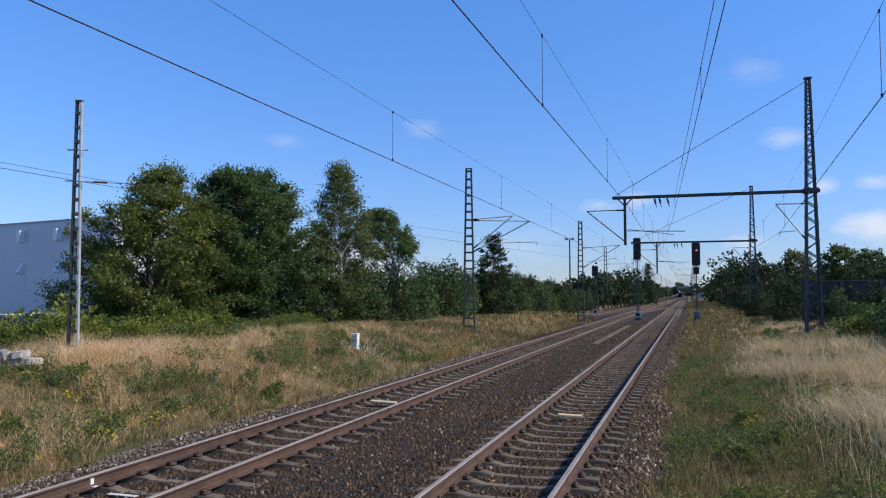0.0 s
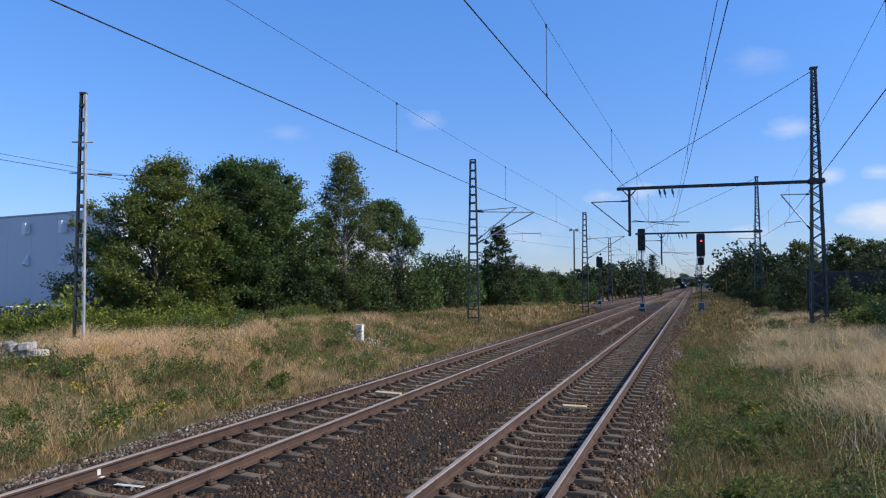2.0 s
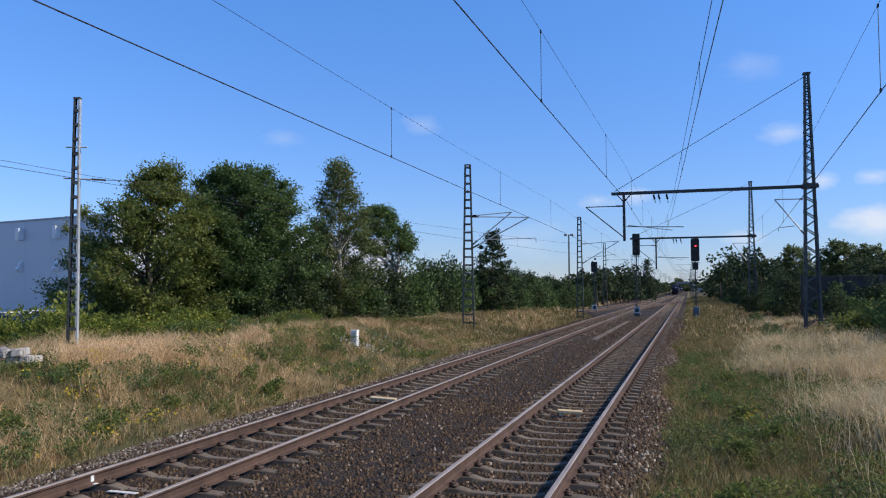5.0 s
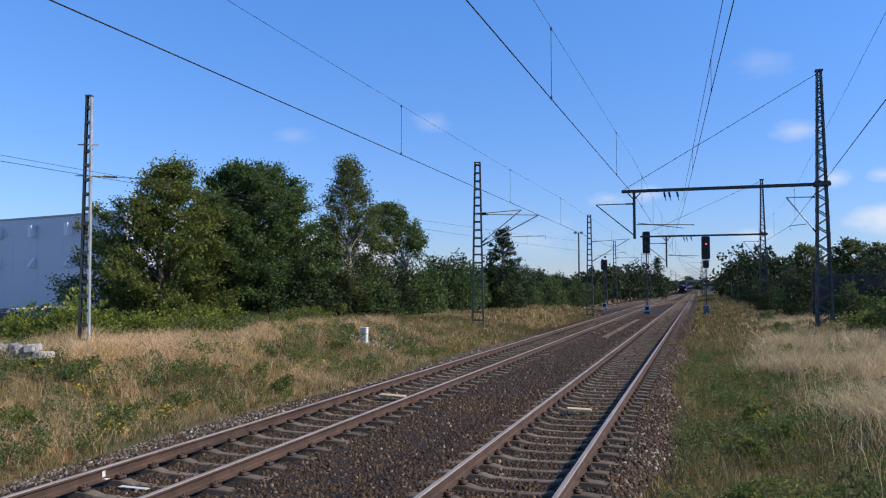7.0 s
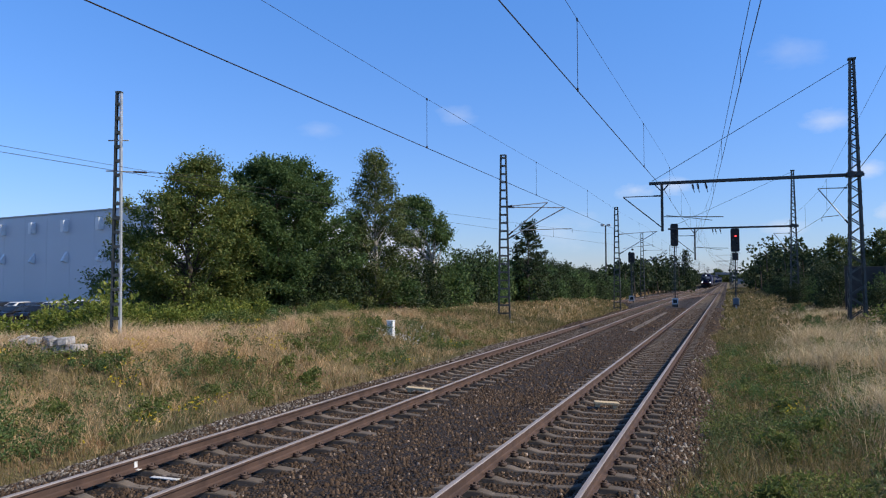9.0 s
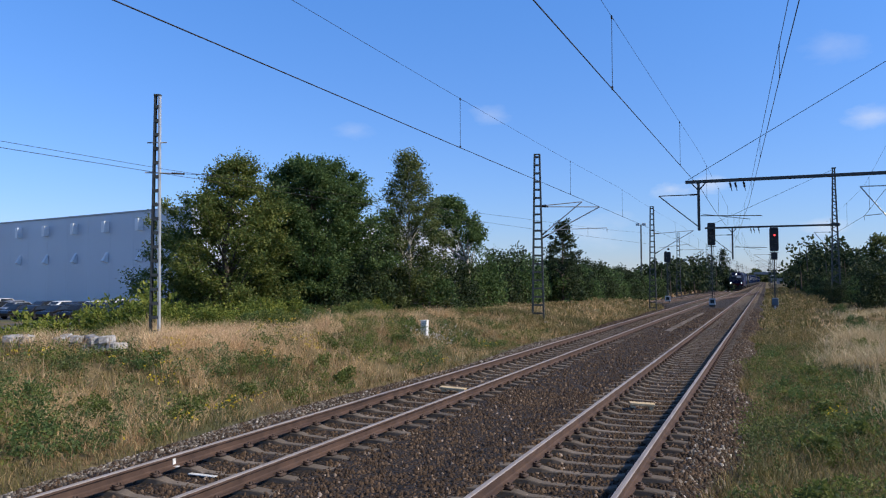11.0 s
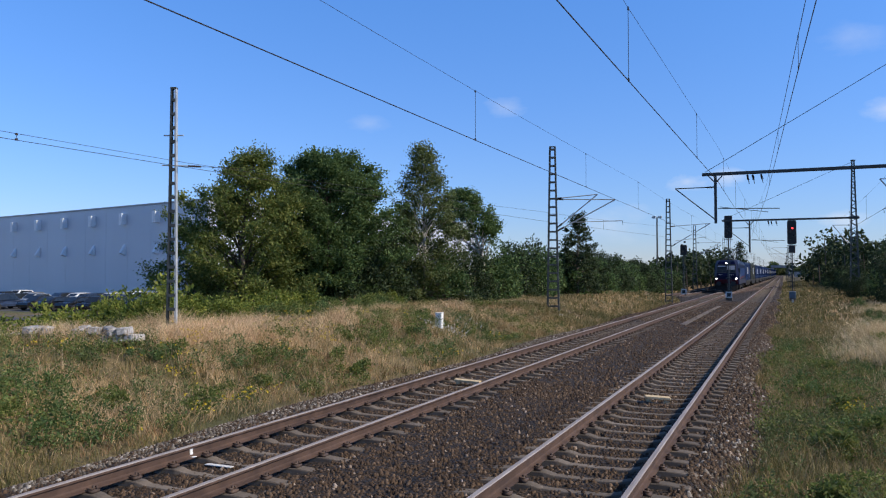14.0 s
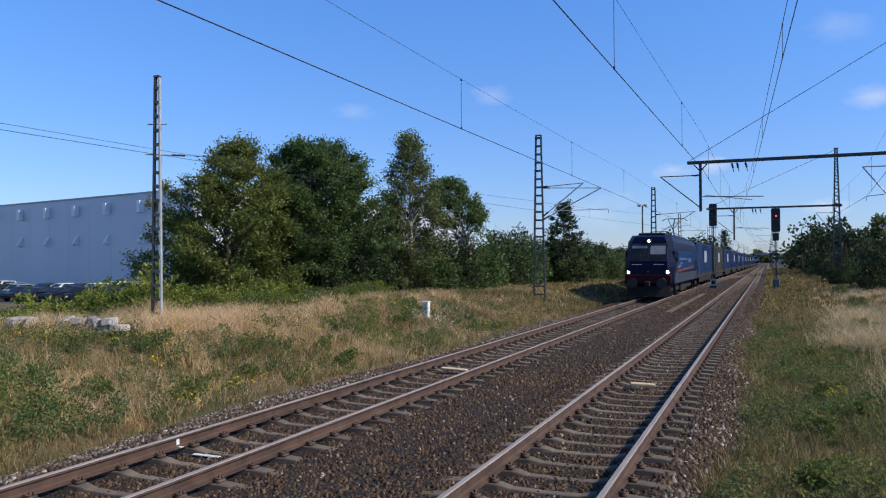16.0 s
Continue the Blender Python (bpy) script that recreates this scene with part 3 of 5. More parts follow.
    part("crown", tri_mesh("crown", V.reshape(-1, 3), T.reshape(-1, 3)), mat, th)
    return th


tree("tree", -22.5, 29.0, 7.95, ((0, 2.6), (0.2, 3.0), (0.45, 3.3), (0.62, 3.0), (0.78, 2.1), (0.9, 1.2), (1, 0.3)), 112, 15, 46, 0.125, LEAF_LIGHT,
     "loose deciduous tree with yellowish green leaves and low branches", 11, trunk_r=0.2, rise=0.6, low=0.16, bend=((0, 0, 0), (0.5, -0.5, 0), (1, 0.15, 0)), tuft=0.18,
     reach=((3.0, 0.36, 5.6), (3.3, 0.3, 5.0), (2.85, 0.42, 4.7), (3.15, 0.26, 5.8), (3.5, 0.34, 4.6), (3.1, 0.62, 4.2), (2.9, 0.7, 3.9), (3.3, 0.77, 3.6), (2.7, 0.82, 3.1), (3.0, 0.56, 4.4), (3.6, 0.66, 3.6)))
tree("tree", -21.8, 34.6, 8.45, ((0, 2.6), (0.15, 3.3), (0.4, 3.7), (0.6, 3.75), (0.75, 3.4), (0.88, 2.6), (1, 1.1)), 230, 18, 44, 0.13, LEAF,
     "dense round-crowned dark green deciduous tree", 12, trunk_r=0.24, rise=0.75, low=0.05, tuft=0.17, bare=0.4)
tree("tree", -18.8, 40.0, 8.95, ((0, 2.2), (0.25, 2.6), (0.55, 2.1), (0.7, 1.8), (0.85, 0.95), (1, 0.2)), 96, 13, 38, 0.13, LEAF_GREY,
     "airy birch-like tree with open top branches", 13, bark=BIRCH, trunk_r=0.13, rise=0.8, low=0.06, tuft=0.17, bare=0.25)
tree("tree", -16.9, 45.0, 6.85, ((0, 0.1), (0.58, 1.4), (0.7, 2.0), (0.85, 1.6), (1, 0.5)), 54, 14, 38, 0.14, LEAF,
     "leaning tree with pale bare branches under a tufted crown", 14, bark=BIRCH, trunk_r=0.15, rise=0.9, low=0.6, bend=((0, 0, 0), (0.45, -0.2, 0), (0.75, -1.3, 0), (1, -1.6, 0)), tuft=0.14, bare=0.5)
tree("spruce", -13.85, 56.0, 6.1, ((0, 1.9), (0.3, 1.8), (0.6, 1.25), (0.85, 0.6), (1, 0.15)), 60, 10, 20, 0.17, LEAF_DEEP,
     "small pointed tree standing above the hedge", 15, trunk_r=0.1, rise=0.15, low=0.1, tuft=0.13, twig=0.5)
tree("cypress", -9.9, 205.0, 10.2, ((0, 1.4), (0.4, 1.2), (0.8, 0.6), (1, 0.15)), 50, 8, 16, 0.35, LEAF_DEEP, "dark pointed conifer far down the line", 16, trunk_r=0.14, rise=0.3, low=0.05, tuft=0.3)


for px, py, ph, seed in ((16.0, 95.0, 7.2, 17), (13.4, 110.0, 7.4, 18), (18.0, 90.0, 6.4, 19)):
    tree("tree", px, py, ph, ((0, 0.4), (0.45, 1.0), (0.65, 2.0), (0.85, 1.7), (1, 0.5)), 34, 10, 20, 0.3, LEAF_GREY, "broad-topped dark pine on the ridge above the bank", seed, trunk_r=0.14, rise=0.3, low=0.45, tuft=0.22)


def bush(name, height, width, clumps, per, leaf, mat, label, seed, category="bush"):
    rng = np.random.default_rng(seed)
    th = thing(name, pose(0, 0, -50), label, category)
    tips = []
    for i in range(clumps):
        a, k = rng.uniform(0, math.tau), rng.uniform(0, 1)
        r = width / 2 * math.sqrt(rng.uniform(0.05, 1)) * (1 - 0.55 * k * k)
        tips.append((math.cos(a) * r, math.sin(a) * r, 0.12 + height * k * (0.82 + 0.25 * math.sin(2 * a + seed))))
    st = B()
    for t in tips[::4]:
        tube(st, [(t[0] * 0.15, t[1] * 0.15, -0.15), (t[0] * 0.6, t[1] * 0.6, t[2] * 0.55), t], 0.03, 5, 0.008)
    tagged(part("branchwork", st, BARK, th), kind="stuff")
    V, T = leaves(rng, tips, rng.uniform(0.6, 1.2, clumps) * width * 0.14, per, leaf)
    part("foliage", tri_mesh("foliage", V, T), mat, th)
    return th


def plant_out(kinds, places, group, seed):
    """Copies of a few bushes, turned and sized; the last places take the first ones themselves."""
    rng = random.Random(seed)
    for i, (x, y, s) in enumerate(places):
        src = kinds[i % len(kinds)]
        m = pose(x, y, float(land(x, y)) - 0.05, 0, 0, rng.uniform(0, 360))
        ob = src if i < len(kinds) else copy_thing(src, m)
        ob.matrix_basis = m
        ob.scale = (s, s, s * rng.uniform(0.88, 1.08))
        tagged(ob, group=group)


rng = random.Random(3)
hedge_kinds = [bush("bush", 3.7, 4.4, 90, 64, 0.2, LEAF_DEEP, "dense dark green bush in a hedgerow", 21),
               bush("bush", 3.2, 4.0, 86, 64, 0.2, LEAF_DEEP, "dense dark green bush in a hedgerow", 22),
               bush("bush", 3.5, 4.2, 86, 64, 0.2, LEAF, "grey-green bush in a hedgerow", 23)]
places = []
for i in range(34):
    y = 33 + i * 2.6
    x = float(np.interp(y, (33, 36, 44, 52, 60, 120), (-21.2, -20.2, -17.6, -15.8, -15.4, -15.8)))
    places.append((x + rng.uniform(-0.7, 0.7), y, rng.uniform(0.8, 1.02)))
    if i % 2 == 0:
        places.append((x - 3.0 + rng.uniform(-0.6, 0.6), y + 1.3, rng.uniform(0.95, 1.2)))
places += [(-24.5, 31.5, 0.95), (-23.0, 32.5, 1.1), (-26.0, 33.0, 1.0), (-20.6, 32.8, 0.9), (-19.2, 35.2, 0.95), (-25.5, 30.5, 0.8), (-27.2, 31.5, 0.75), (-26.0, 38.0, 1.45), (-23.4, 40.5, 1.5), (-21.8, 43.5, 1.4), (-28.0, 35.0, 1.2), (-24.6, 37.2, 1.3)]
plant_out(hedge_kinds, places, "hedgerow bushes", 4)

nettle_kinds = [bush("nettles", 1.0, 2.4, 46, 40, 0.15, LEAF, "dark green nettle thicket before the trees", 33, "nettles"),
                bush("nettles", 1.1, 2.6, 46, 40, 0.15, LEAF_LIGHT, "light green nettle thicket before the trees", 34, "nettles")]
bramble_kinds = [bush("bramble", 1.5, 2.8, 46, 38, 0.185, BRAMBLE, "low light green bramble thicket at the grass edge", 31),
                 bush("bramble", 1.3, 2.6, 42, 38, 0.185, BRAMBLE, "low green bramble thicket at the grass edge", 32)]
places = []
for i in range(95):
    x = float(np.interp(i % 58, (0, 14, 24, 34, 44, 57), (-29.0, -20.8, -17.6, -16.3, -16.9, -18.6)))
    y = float(np.interp(i % 58, (0, 14, 24, 34, 44, 57), (16.5, 20.6, 22.4, 25.2, 29.8, 36.0)))
    back = rng.uniform(0, 1) if i < 58 else rng.uniform(2.0, 5.5)
    places.append((x - 0.65 * back + rng.uniform(-0.4, 0.4), y + 0.75 * back + rng.uniform(-0.4, 0.4), (rng.uniform(0.55, 0.85) + 0.06 * back) * (1.12 if x < -20 else 0.7)))
plant_out(bramble_kinds, [p for p in places if p[0] < -18.0], "brambles along the hedge", 5)
plant_out(nettle_kinds, [p for p in places if p[0] >= -18.0], "nettles along the hedge", 8)

right_kinds = [bush("bush", 3.4, 4.6, 76, 60, 0.2, LEAF_DEEP, "dark green bush on the overgrown bank", 41),
               bush("bush", 2.4, 3.8, 66, 60, 0.18, LEAF, "green bush on the overgrown bank", 42)]
places = [(7.9, 29.0, 0.62), (7.6, 32.5, 0.7), (9.3, 31.5, 0.8), (8.0, 36.0, 0.75), (9.8, 36.5, 0.9), (7.4, 25.5, 0.5), (9.0, 26.5, 0.65), (9.0, 47.5, 0.55), (10.6, 49.0, 0.8), (9.9, 43.0, 0.55), (7.2, 60.0, 0.85), (4.4, 57.0, 0.3), (8.0, 66.0, 0.95), (9.6, 56.0, 1.0), (5.8, 76.0, 0.6), (7.6, 74.0, 0.85), (6.5, 84.0, 0.8), (3.6, 38.5, 0.3), (7.6, 47.2, 0.5), (13.5, 55.0, 1.0), (8.3, 80.0, 0.7)] + [(6.2 + rng.uniform(-0.3, 1.6) + i * 0.05, 96 + i * 4.5, rng.uniform(0.6, 0.95)) for i in range(22)]
for i in range(26):
    y = 58 + i * 4.2
    places.append((10.6 + i * 0.03 + rng.uniform(-0.8, 1.5), y, rng.uniform(0.8, 1.15)))
    places.append((16.5 + rng.uniform(-1.5, 2.5), y + 2, rng.uniform(1.1, 1.6)))
plant_out(right_kinds, places, "bushes on the overgrown bank", 6)
plant_out([bush("bush", 1.7, 2.8, 44, 48, 0.17, LEAF_LIGHT, "light green bush beside the tall lattice mast", 43)], [(7.3, 39.0, 1.05)], "bushes on the overgrown bank", 7)


# far woods: belts of tree crowns towards the horizon
def woods(name, path, depth, height, count, leaf, mat, label, seed):
    rng = np.random.default_rng(seed)
    C, R, W = [], [], B()
    pts = np.array(path, float)
    seg = np.linalg.norm(np.diff(pts, axis=0), axis=1)
    for i in range(count):
        d = rng.uniform(0, seg.sum())
        j = int(np.searchsorted(seg.cumsum(), d))
        j = min(j, len(seg) - 1)
        k = 1 - (seg.cumsum()[j] - d) / seg[j]
        p = pts[j] * (1 - k) + pts[j + 1] * k + rng.normal(size=2) * depth
        h = height * rng.uniform(0.55, 1.0) * (0.75 + 0.5 * float(wave(p[0], p[1], 2.0, 9.0)))
        z = float(land(*p))
        tube(W, [(p[0], p[1], z - 0.3), (p[0] + rng.normal() * 0.3, p[1], z + h * 0.85)], 0.16, 5, 0.04)
        for _ in range(9):
            kk = rng.uniform(0.15, 1)
            rr = h * 0.27 * (1.25 - kk)
            C.append((p[0] + rng.normal() * rr, p[1] + rng.normal() * rr, z + h * kk))
            R.append(h * rng.uniform(0.09, 0.17))
    th = thing(name, Matrix(), label, "woods", "", "stuff")
    part("trunks", W, BARK, th)
    V, T = leaves(rng, C, R, 26, leaf * 1.25, 0, 0.8)
    tagged(part("foliage", tri_mesh("foliage", V, T), mat, th), kind="stuff")
    return th


woods("woods", [(-16, 122), (-14, 180), (-15, 300), (-22, 560)], 2.0, 7.0, 280, 0.42, LEAF_DEEP, "dark green belt of trees along the line", 51)
woods("woods", [(-60, 120), (-120, 160), (-90, 420), (-30, 700)], 9.0, 9.0, 150, 0.9, LEAF_GREY, "hazy far woods behind the hedgerow", 52)
woods("woods", [(11, 130), (11, 200), (12, 320), (15, 560)], 2.5, 8.5, 170, 0.5, LEAF_DEEP, "dark belt of trees on the bank beside the line", 53)
woods("woods", [(-120, 880), (-30, 900), (40, 900), (140, 860)], 14.0, 12.0, 110, 1.8, LEAF_GREY, "hazy trees closing the view down the line", 55)
woods("woods", [(34, 70), (45, 95), (42, 150), (30, 260)], 5.0, 7.5, 150, 0.5, LEAF_GREY, "trees on the hill above the bank", 54)


# ---- grass ----
def blades(name, x, y, height, width, mat, seed, label, category="grass", lean=0.45, z_drop=0.03):
    rng = np.random.default_rng(seed)
    n = len(x)
    z = land(x, y) - z_drop
    a, b = rng.uniform(0, math.tau, n), rng.uniform(0, math.tau, n)
    h = height * rng.uniform(0.55, 1.25, n)
    le = h * lean * rng.uniform(0.15, 1.0, n)
    sx, sy = np.cos(a) * width / 2, np.sin(a) * width / 2
    dx, dy = np.cos(b) * le, np.sin(b) * le
    def at(k, w, side):
        return np.stack([x + dx * k * k + side * sx * w, y + dy * k * k + side * sy * w, z + h * k * (1 - 0.12 * k)], -1)
    V = np.stack([at(0, 1, -1), at(0, 1, 1), at(0.55, 0.75, -1), at(0.55, 0.75, 1), at(1, 0, 0)], 1)
    T = np.array([[0, 1, 3], [0, 3, 2], [2, 3, 4]])[None] + (np.arange(n) * 5)[:, None, None]
    ob = part(name, tri_mesh(name, V.reshape(-1, 3), T.reshape(-1, 3)), mat)
    return tagged(ob, label, category, kind="stuff")


def scatter(rng, count, x0, x1, y0, y1, power, tufts, spread):
    """Tufted places, more of them nearer the front."""
    n = count // tufts
    cx = rng.uniform(x0, x1, n)
    cy = y0 + (y1 - y0) * rng.uniform(0, 1, n) ** power
    x = np.repeat(cx, tufts) + rng.normal(size=n * tufts) * spread
    y = np.repeat(cy, tufts) + rng.normal(size=n * tufts) * spread
    return x, y


def meadow(name, seed, count, box_, power, keep, height, width, mat, label, tufts=9, spread=0.09, lean=0.75, category="grass"):
    rng = np.random.default_rng(seed)
    x, y = scatter(rng, count, *box_, power, tufts, spread)
    k = keep(x, y)
    ok = rng.uniform(0, 1, len(x)) < k
    x, y = x[ok], y[ok]
    h = height * (0.65 + 0.7 * wave(x, y, seed, 1.3))
    w = width * (0.8 + 0.022 * np.hypot(x, y))
    return blades(name, x, y, h, w, mat, seed, label, category, lean)


def left_side(x, y, inset=0.0):
    return (x < bed_left(y) - inset) & (x > -34)


def right_side(x, y, inset=0.0):
    return x > bed_right(y) + inset


def dry_zone(x, y, seed):
    return step(0.43, 0.6, wave(x, y, seed, 2.2))


meadow("grass", 61, 120000, (-30, -9, 6.5, 50), 1.4, lambda x, y: left_side(x, y, 0.05) * (0.55 + 0.45 * (1 - dry_zone(x, y, 3))), 0.3, 0.011, GRASS, "green grass on the bank beside the tracks", lean=1.0)
meadow("dry_grass", 62, 150000, (-32, -9, 6.5, 62), 1.4, lambda x, y: left_side(x, y, 0.4) * (0.12 + 0.88 * dry_zone(x, y, 3)), 0.34, 0.0072, STRAW, "straw-coloured dry grass on the bank beside the tracks", lean=1.5)
meadow("dry_weeds", 63, 60000, (-26, -9, 6.5, 40), 1.3, lambda x, y: left_side(x, y, 0.3) * step(0.44, 0.6, wave(x, y, 9.0, 2.0)), 0.26, 0.014, RUSSET, "russet dead weeds between the grass", lean=1.1)
meadow("grass", 68, 30000, (-17, -9.3, 38, 92), 1.3, lambda x, y: left_side(x, y, 0.1) * 1.0, 0.3, 0.022, GRASS, "green grass along the ballast further off")
meadow("grass", 67, 24000, (-0.6, 7, 40, 100), 1.3, lambda x, y: right_side(x, y, 0.2) * 1.0, 0.3, 0.03, GRASS, "green grass along the straight track further off")
meadow("grass", 64, 125000, (-0.9, 9, 3.5, 45), 1.5, lambda x, y: right_side(x, y, 0.0) * (0.5 + 0.5 * (1 - dry_zone(x, y, 6) * step(1.2, 2.6, x))), 0.32, 0.010, GRASS, "green grass beside the straight track", lean=0.95)
meadow("dry_grass", 65, 90000, (1, 14, 6, 62), 1.3, lambda x, y: right_side(x, y, 1.3) * (1 - step(38, 48, y) * (x < 3.2)) * (0.12 + 0.8 * dry_zone(x, y, 6)) * step(0.1, 1.4, x - 0.55 - 0.045 * y), 0.5, 0.008, BLEACHED, "pale seeding grass on the overgrown bank", lean=1.2)
meadow("far_grass", 81, 26000, (-0.4, 10, 95, 240), 1.2, lambda x, y: right_side(x, y, 0.4) * 1.0, 0.45, 0.03, GRASS, "green grass beside the line far off")
meadow("far_grass", 82, 22000, (-16, -9.6, 95, 240), 1.2, lambda x, y: left_side(x, y, 0.4) * 1.0, 0.4, 0.03, STRAW, "dry grass beside the line far off")
meadow("tall_stems", 69, 5200, (1.6, 9, 5.5, 34), 1.2, lambda x, y: right_side(x, y, 1.4) * step(0.0, 1.6, x - 0.9 - 0.03 * y), 0.85, 0.0075, BLEACHED, "tall pale seeding stems standing out of the grass", tufts=5, spread=0.16, lean=0.5)
meadow("tall_stems", 70, 5200, (-24, -10.5, 9, 34), 1.2, lambda x, y: left_side(x, y, 1.4) * step(0.35, 0.6, wave(x, y, 3.0, 2.2)), 0.55, 0.0065, STRAW, "pale dry stems bent over the grass", tufts=6, spread=0.12, lean=1.3)
meadow("dry_grass", 66, 30000, (-22, 16, 42, 130), 1.4, lambda x, y: (left_side(x, y, 1.2) | right_side(x, y, 3.0)), 0.3, 0.022, STRAW, "dry grass along the line further off")


def weed_clumps(name, places, height, width, n, leaf, mat, label, seed):
    for i, (x, y, s) in enumerate(places):
        rng = np.random.default_rng(seed + i)
        th = thing(name, pose(x, y, float(land(x, y)) - 0.03), label, "weed", name + " clumps")
        tips = [(rng.normal() * width * s * 0.3, rng.normal() * width * s * 0.3, height * s * rng.uniform(0.15, 1)) for _ in range(16)]
        V, T = leaves(rng, tips, [0.11 * s] * 16, n, leaf)
        part("foliage", tri_mesh("foliage", V, T), mat, th)
        st = B()
        for t in tips[::2]:
            tube(st, [(t[0] * 0.3, t[1] * 0.3, -0.05), t], 0.006, 4, 0.003)
        tagged(part("stalkwork", st, LEAF_LIGHT, th), kind="stuff")


weed_clumps("weed", [(-10.4, 12.0, 1.0), (-11.3, 10.6, 0.8), (-10.2, 17.6, 0.9), (-11.2, 18.2, 0.7), (-12.6, 13.6, 0.9), (-11.6, 23.5, 1.0), (-13.0, 27.5, 0.9),
                     (0.55, 10.2, 0.9), (0.75, 13.5, 0.8), (1.0, 17.0, 1.0), (0.9, 22.0, 1.0), (3.2, 30.0, 1.2), (1.5, 8.6, 0.9), (4.0, 36.0, 1.4)],
            0.45, 0.7, 46, 0.075, LEAF_LIGHT, "leafy green weed in the grass", 71)
weed_clumps("weed", [(-10.9, 14.5, 0.7), (-12.0, 20.0, 0.9), (-13.5, 16.0, 0.8), (-0.25, 27.0, 0.7), (-0.3, 34.0, 0.6), (1.4, 14.5, 0.8), (0.6, 19.5, 0.8)],
            0.4, 0.6, 40, 0.07, LEAF_LIGHT, "light green weed at the ballast edge", 91)
weed_clumps("weed", [(-11.8, 15.4, 0.9), (-12.4, 17.2, 1.1), (-11.0, 13.2, 0.8), (-12.6, 22.4, 1.2), (-11.4, 21.0, 1.0), (-12.2, 25.6, 1.2), (-11.2, 28.4, 1.1), (-13.8, 19.0, 1.0)],
            0.5, 1.1, 44, 0.06, LEAF_LIGHT, "low spreading green weed among dry grass", 131)


def weed_stuff(name, seed, count, area, keep, height, leaf, per, mat, label, power=1.3):
    """Leafy weeds scattered through the grass, too many to count."""
    rng = np.random.default_rng(seed)
    x0, x1, y0, y1 = area
    x, y = rng.uniform(x0, x1, count), y0 + (y1 - y0) * rng.uniform(0, 1, count) ** power
    ok = rng.uniform(0, 1, count) < keep(x, y)
    x, y = x[ok], y[ok]
    C, R = [], []
    z = land(x, y)
    for a, b, c in zip(x, y, z):
        s = rng.uniform(0.5, 1.25)
        for _ in range(9):
            C.append((a + rng.normal() * 0.2 * s, b + rng.normal() * 0.2 * s, c + height * s * rng.uniform(0.1, 1.0)))
            R.append(0.13 * s)
    V, T = leaves(rng, C, R, per, leaf, 0, 0.42)
    return tagged(part(name, tri_mesh(name, V, T), mat), label, "weeds", kind="stuff")


weed_stuff("green_weeds", 201, 1000, (-24, -9, 8, 40), lambda x, y: left_side(x, y, 0.5) * (1 - 0.7 * step(11.5, 14, -x)) * step(0.46, 0.6, wave(x, y, 5.0, 2.1)), 0.34, 0.06, 17, LEAF_GREY, "grey-green leafy weeds between the dry grass")
weed_stuff("green_weeds", 202, 1100, (-24, -9, 8, 40), lambda x, y: left_side(x, y, 0.3) * step(0.48, 0.6, wave(x, y, 8.0, 1.7)), 0.3, 0.065, 16, LEAF_LIGHT, "light green leafy weeds between the dry grass")
weed_stuff("dark_weeds", 205, 260, (-13, -9.6, 8, 30), lambda x, y: left_side(x, y, 0.5) * step(0.55, 0.66, wave(x, y, 12.0, 1.9)), 0.42, 0.06, 22, LEAF, "dark green shrubby weeds between the dry grass")
weed_stuff("green_weeds", 203, 800, (-0.8, 9, 4.5, 34), lambda x, y: right_side(x, y, 0.1) * (0.25 + 0.75 * step(0.42, 0.6, wave(x, y, 2.0, 1.6))) * (1 - 0.75 * step(1.5, 4, x - 0.05 * y)), 0.34, 0.06, 17, LEAF_GREY, "green leafy weeds at the trackside")
weed_stuff("green_weeds", 204, 900, (-0.8, 9, 4.5, 34), lambda x, y: right_side(x, y, 0.1) * (0.2 + 0.8 * step(0.45, 0.6, wave(x, y, 7.0, 1.5))) * (1 - 0.75 * step(1.5, 4, x - 0.05 * y)), 0.32, 0.06, 17, LEAF_LIGHT, "light green leafy weeds at the trackside")
weed_stuff("dark_weeds", 206, 260, (-0.6, 7, 5, 30), lambda x, y: right_side(x, y, 0.2) * step(0.52, 0.64, wave(x, y, 10.0, 1.4)), 0.42, 0.06, 22, LEAF, "dark green shrubby weeds at the trackside")


def flower_heads(name, seed, count, area, keep, z_up, size, mat, label):
    rng = np.random.default_rng(seed)
    x0, x1, y0, y1 = area
    x, y = scatter(rng, count, x0, x1, y0, y1, 1.3, 14, 0.22)
    ok = rng.uniform(0, 1, len(x)) < keep(x, y)
    x, y = x[ok], y[ok]
    z = land(x, y) + z_up * rng.uniform(0.6, 1.1, len(x))
    V, T = leaves(rng, list(zip(x, y, z)), [0.012] * len(x), 6, size, 0, 0.9)
    return tagged(part(name, tri_mesh(name, V, T), mat), label, "flowers", kind="stuff")


flower_heads("yellow_flowers", 211, 1500, (-17, -9.3, 8.5, 30), lambda x, y: left_side(x, y, 0.3) * step(0.56, 0.68, wave(x, y, 4.0, 1.9)), 0.42, 0.03, PETAL, "small yellow flower heads in the grass")
flower_heads("yellow_flowers", 212, 340, (0.4, 4, 7, 32), lambda x, y: right_side(x, y, 0.1) * step(0.55, 0.68, wave(x, y, 3.0, 1.4)), 0.36, 0.028, PETAL, "small yellow flower heads at the trackside")
flower_heads("white_flowers", 213, 110, (-12.2, -10.6, 25, 29), lambda x, y: left_side(x, y, 0.3) * 1.0, 0.42, 0.028, PETAL_WHITE, "white flower umbels beside the ballast")

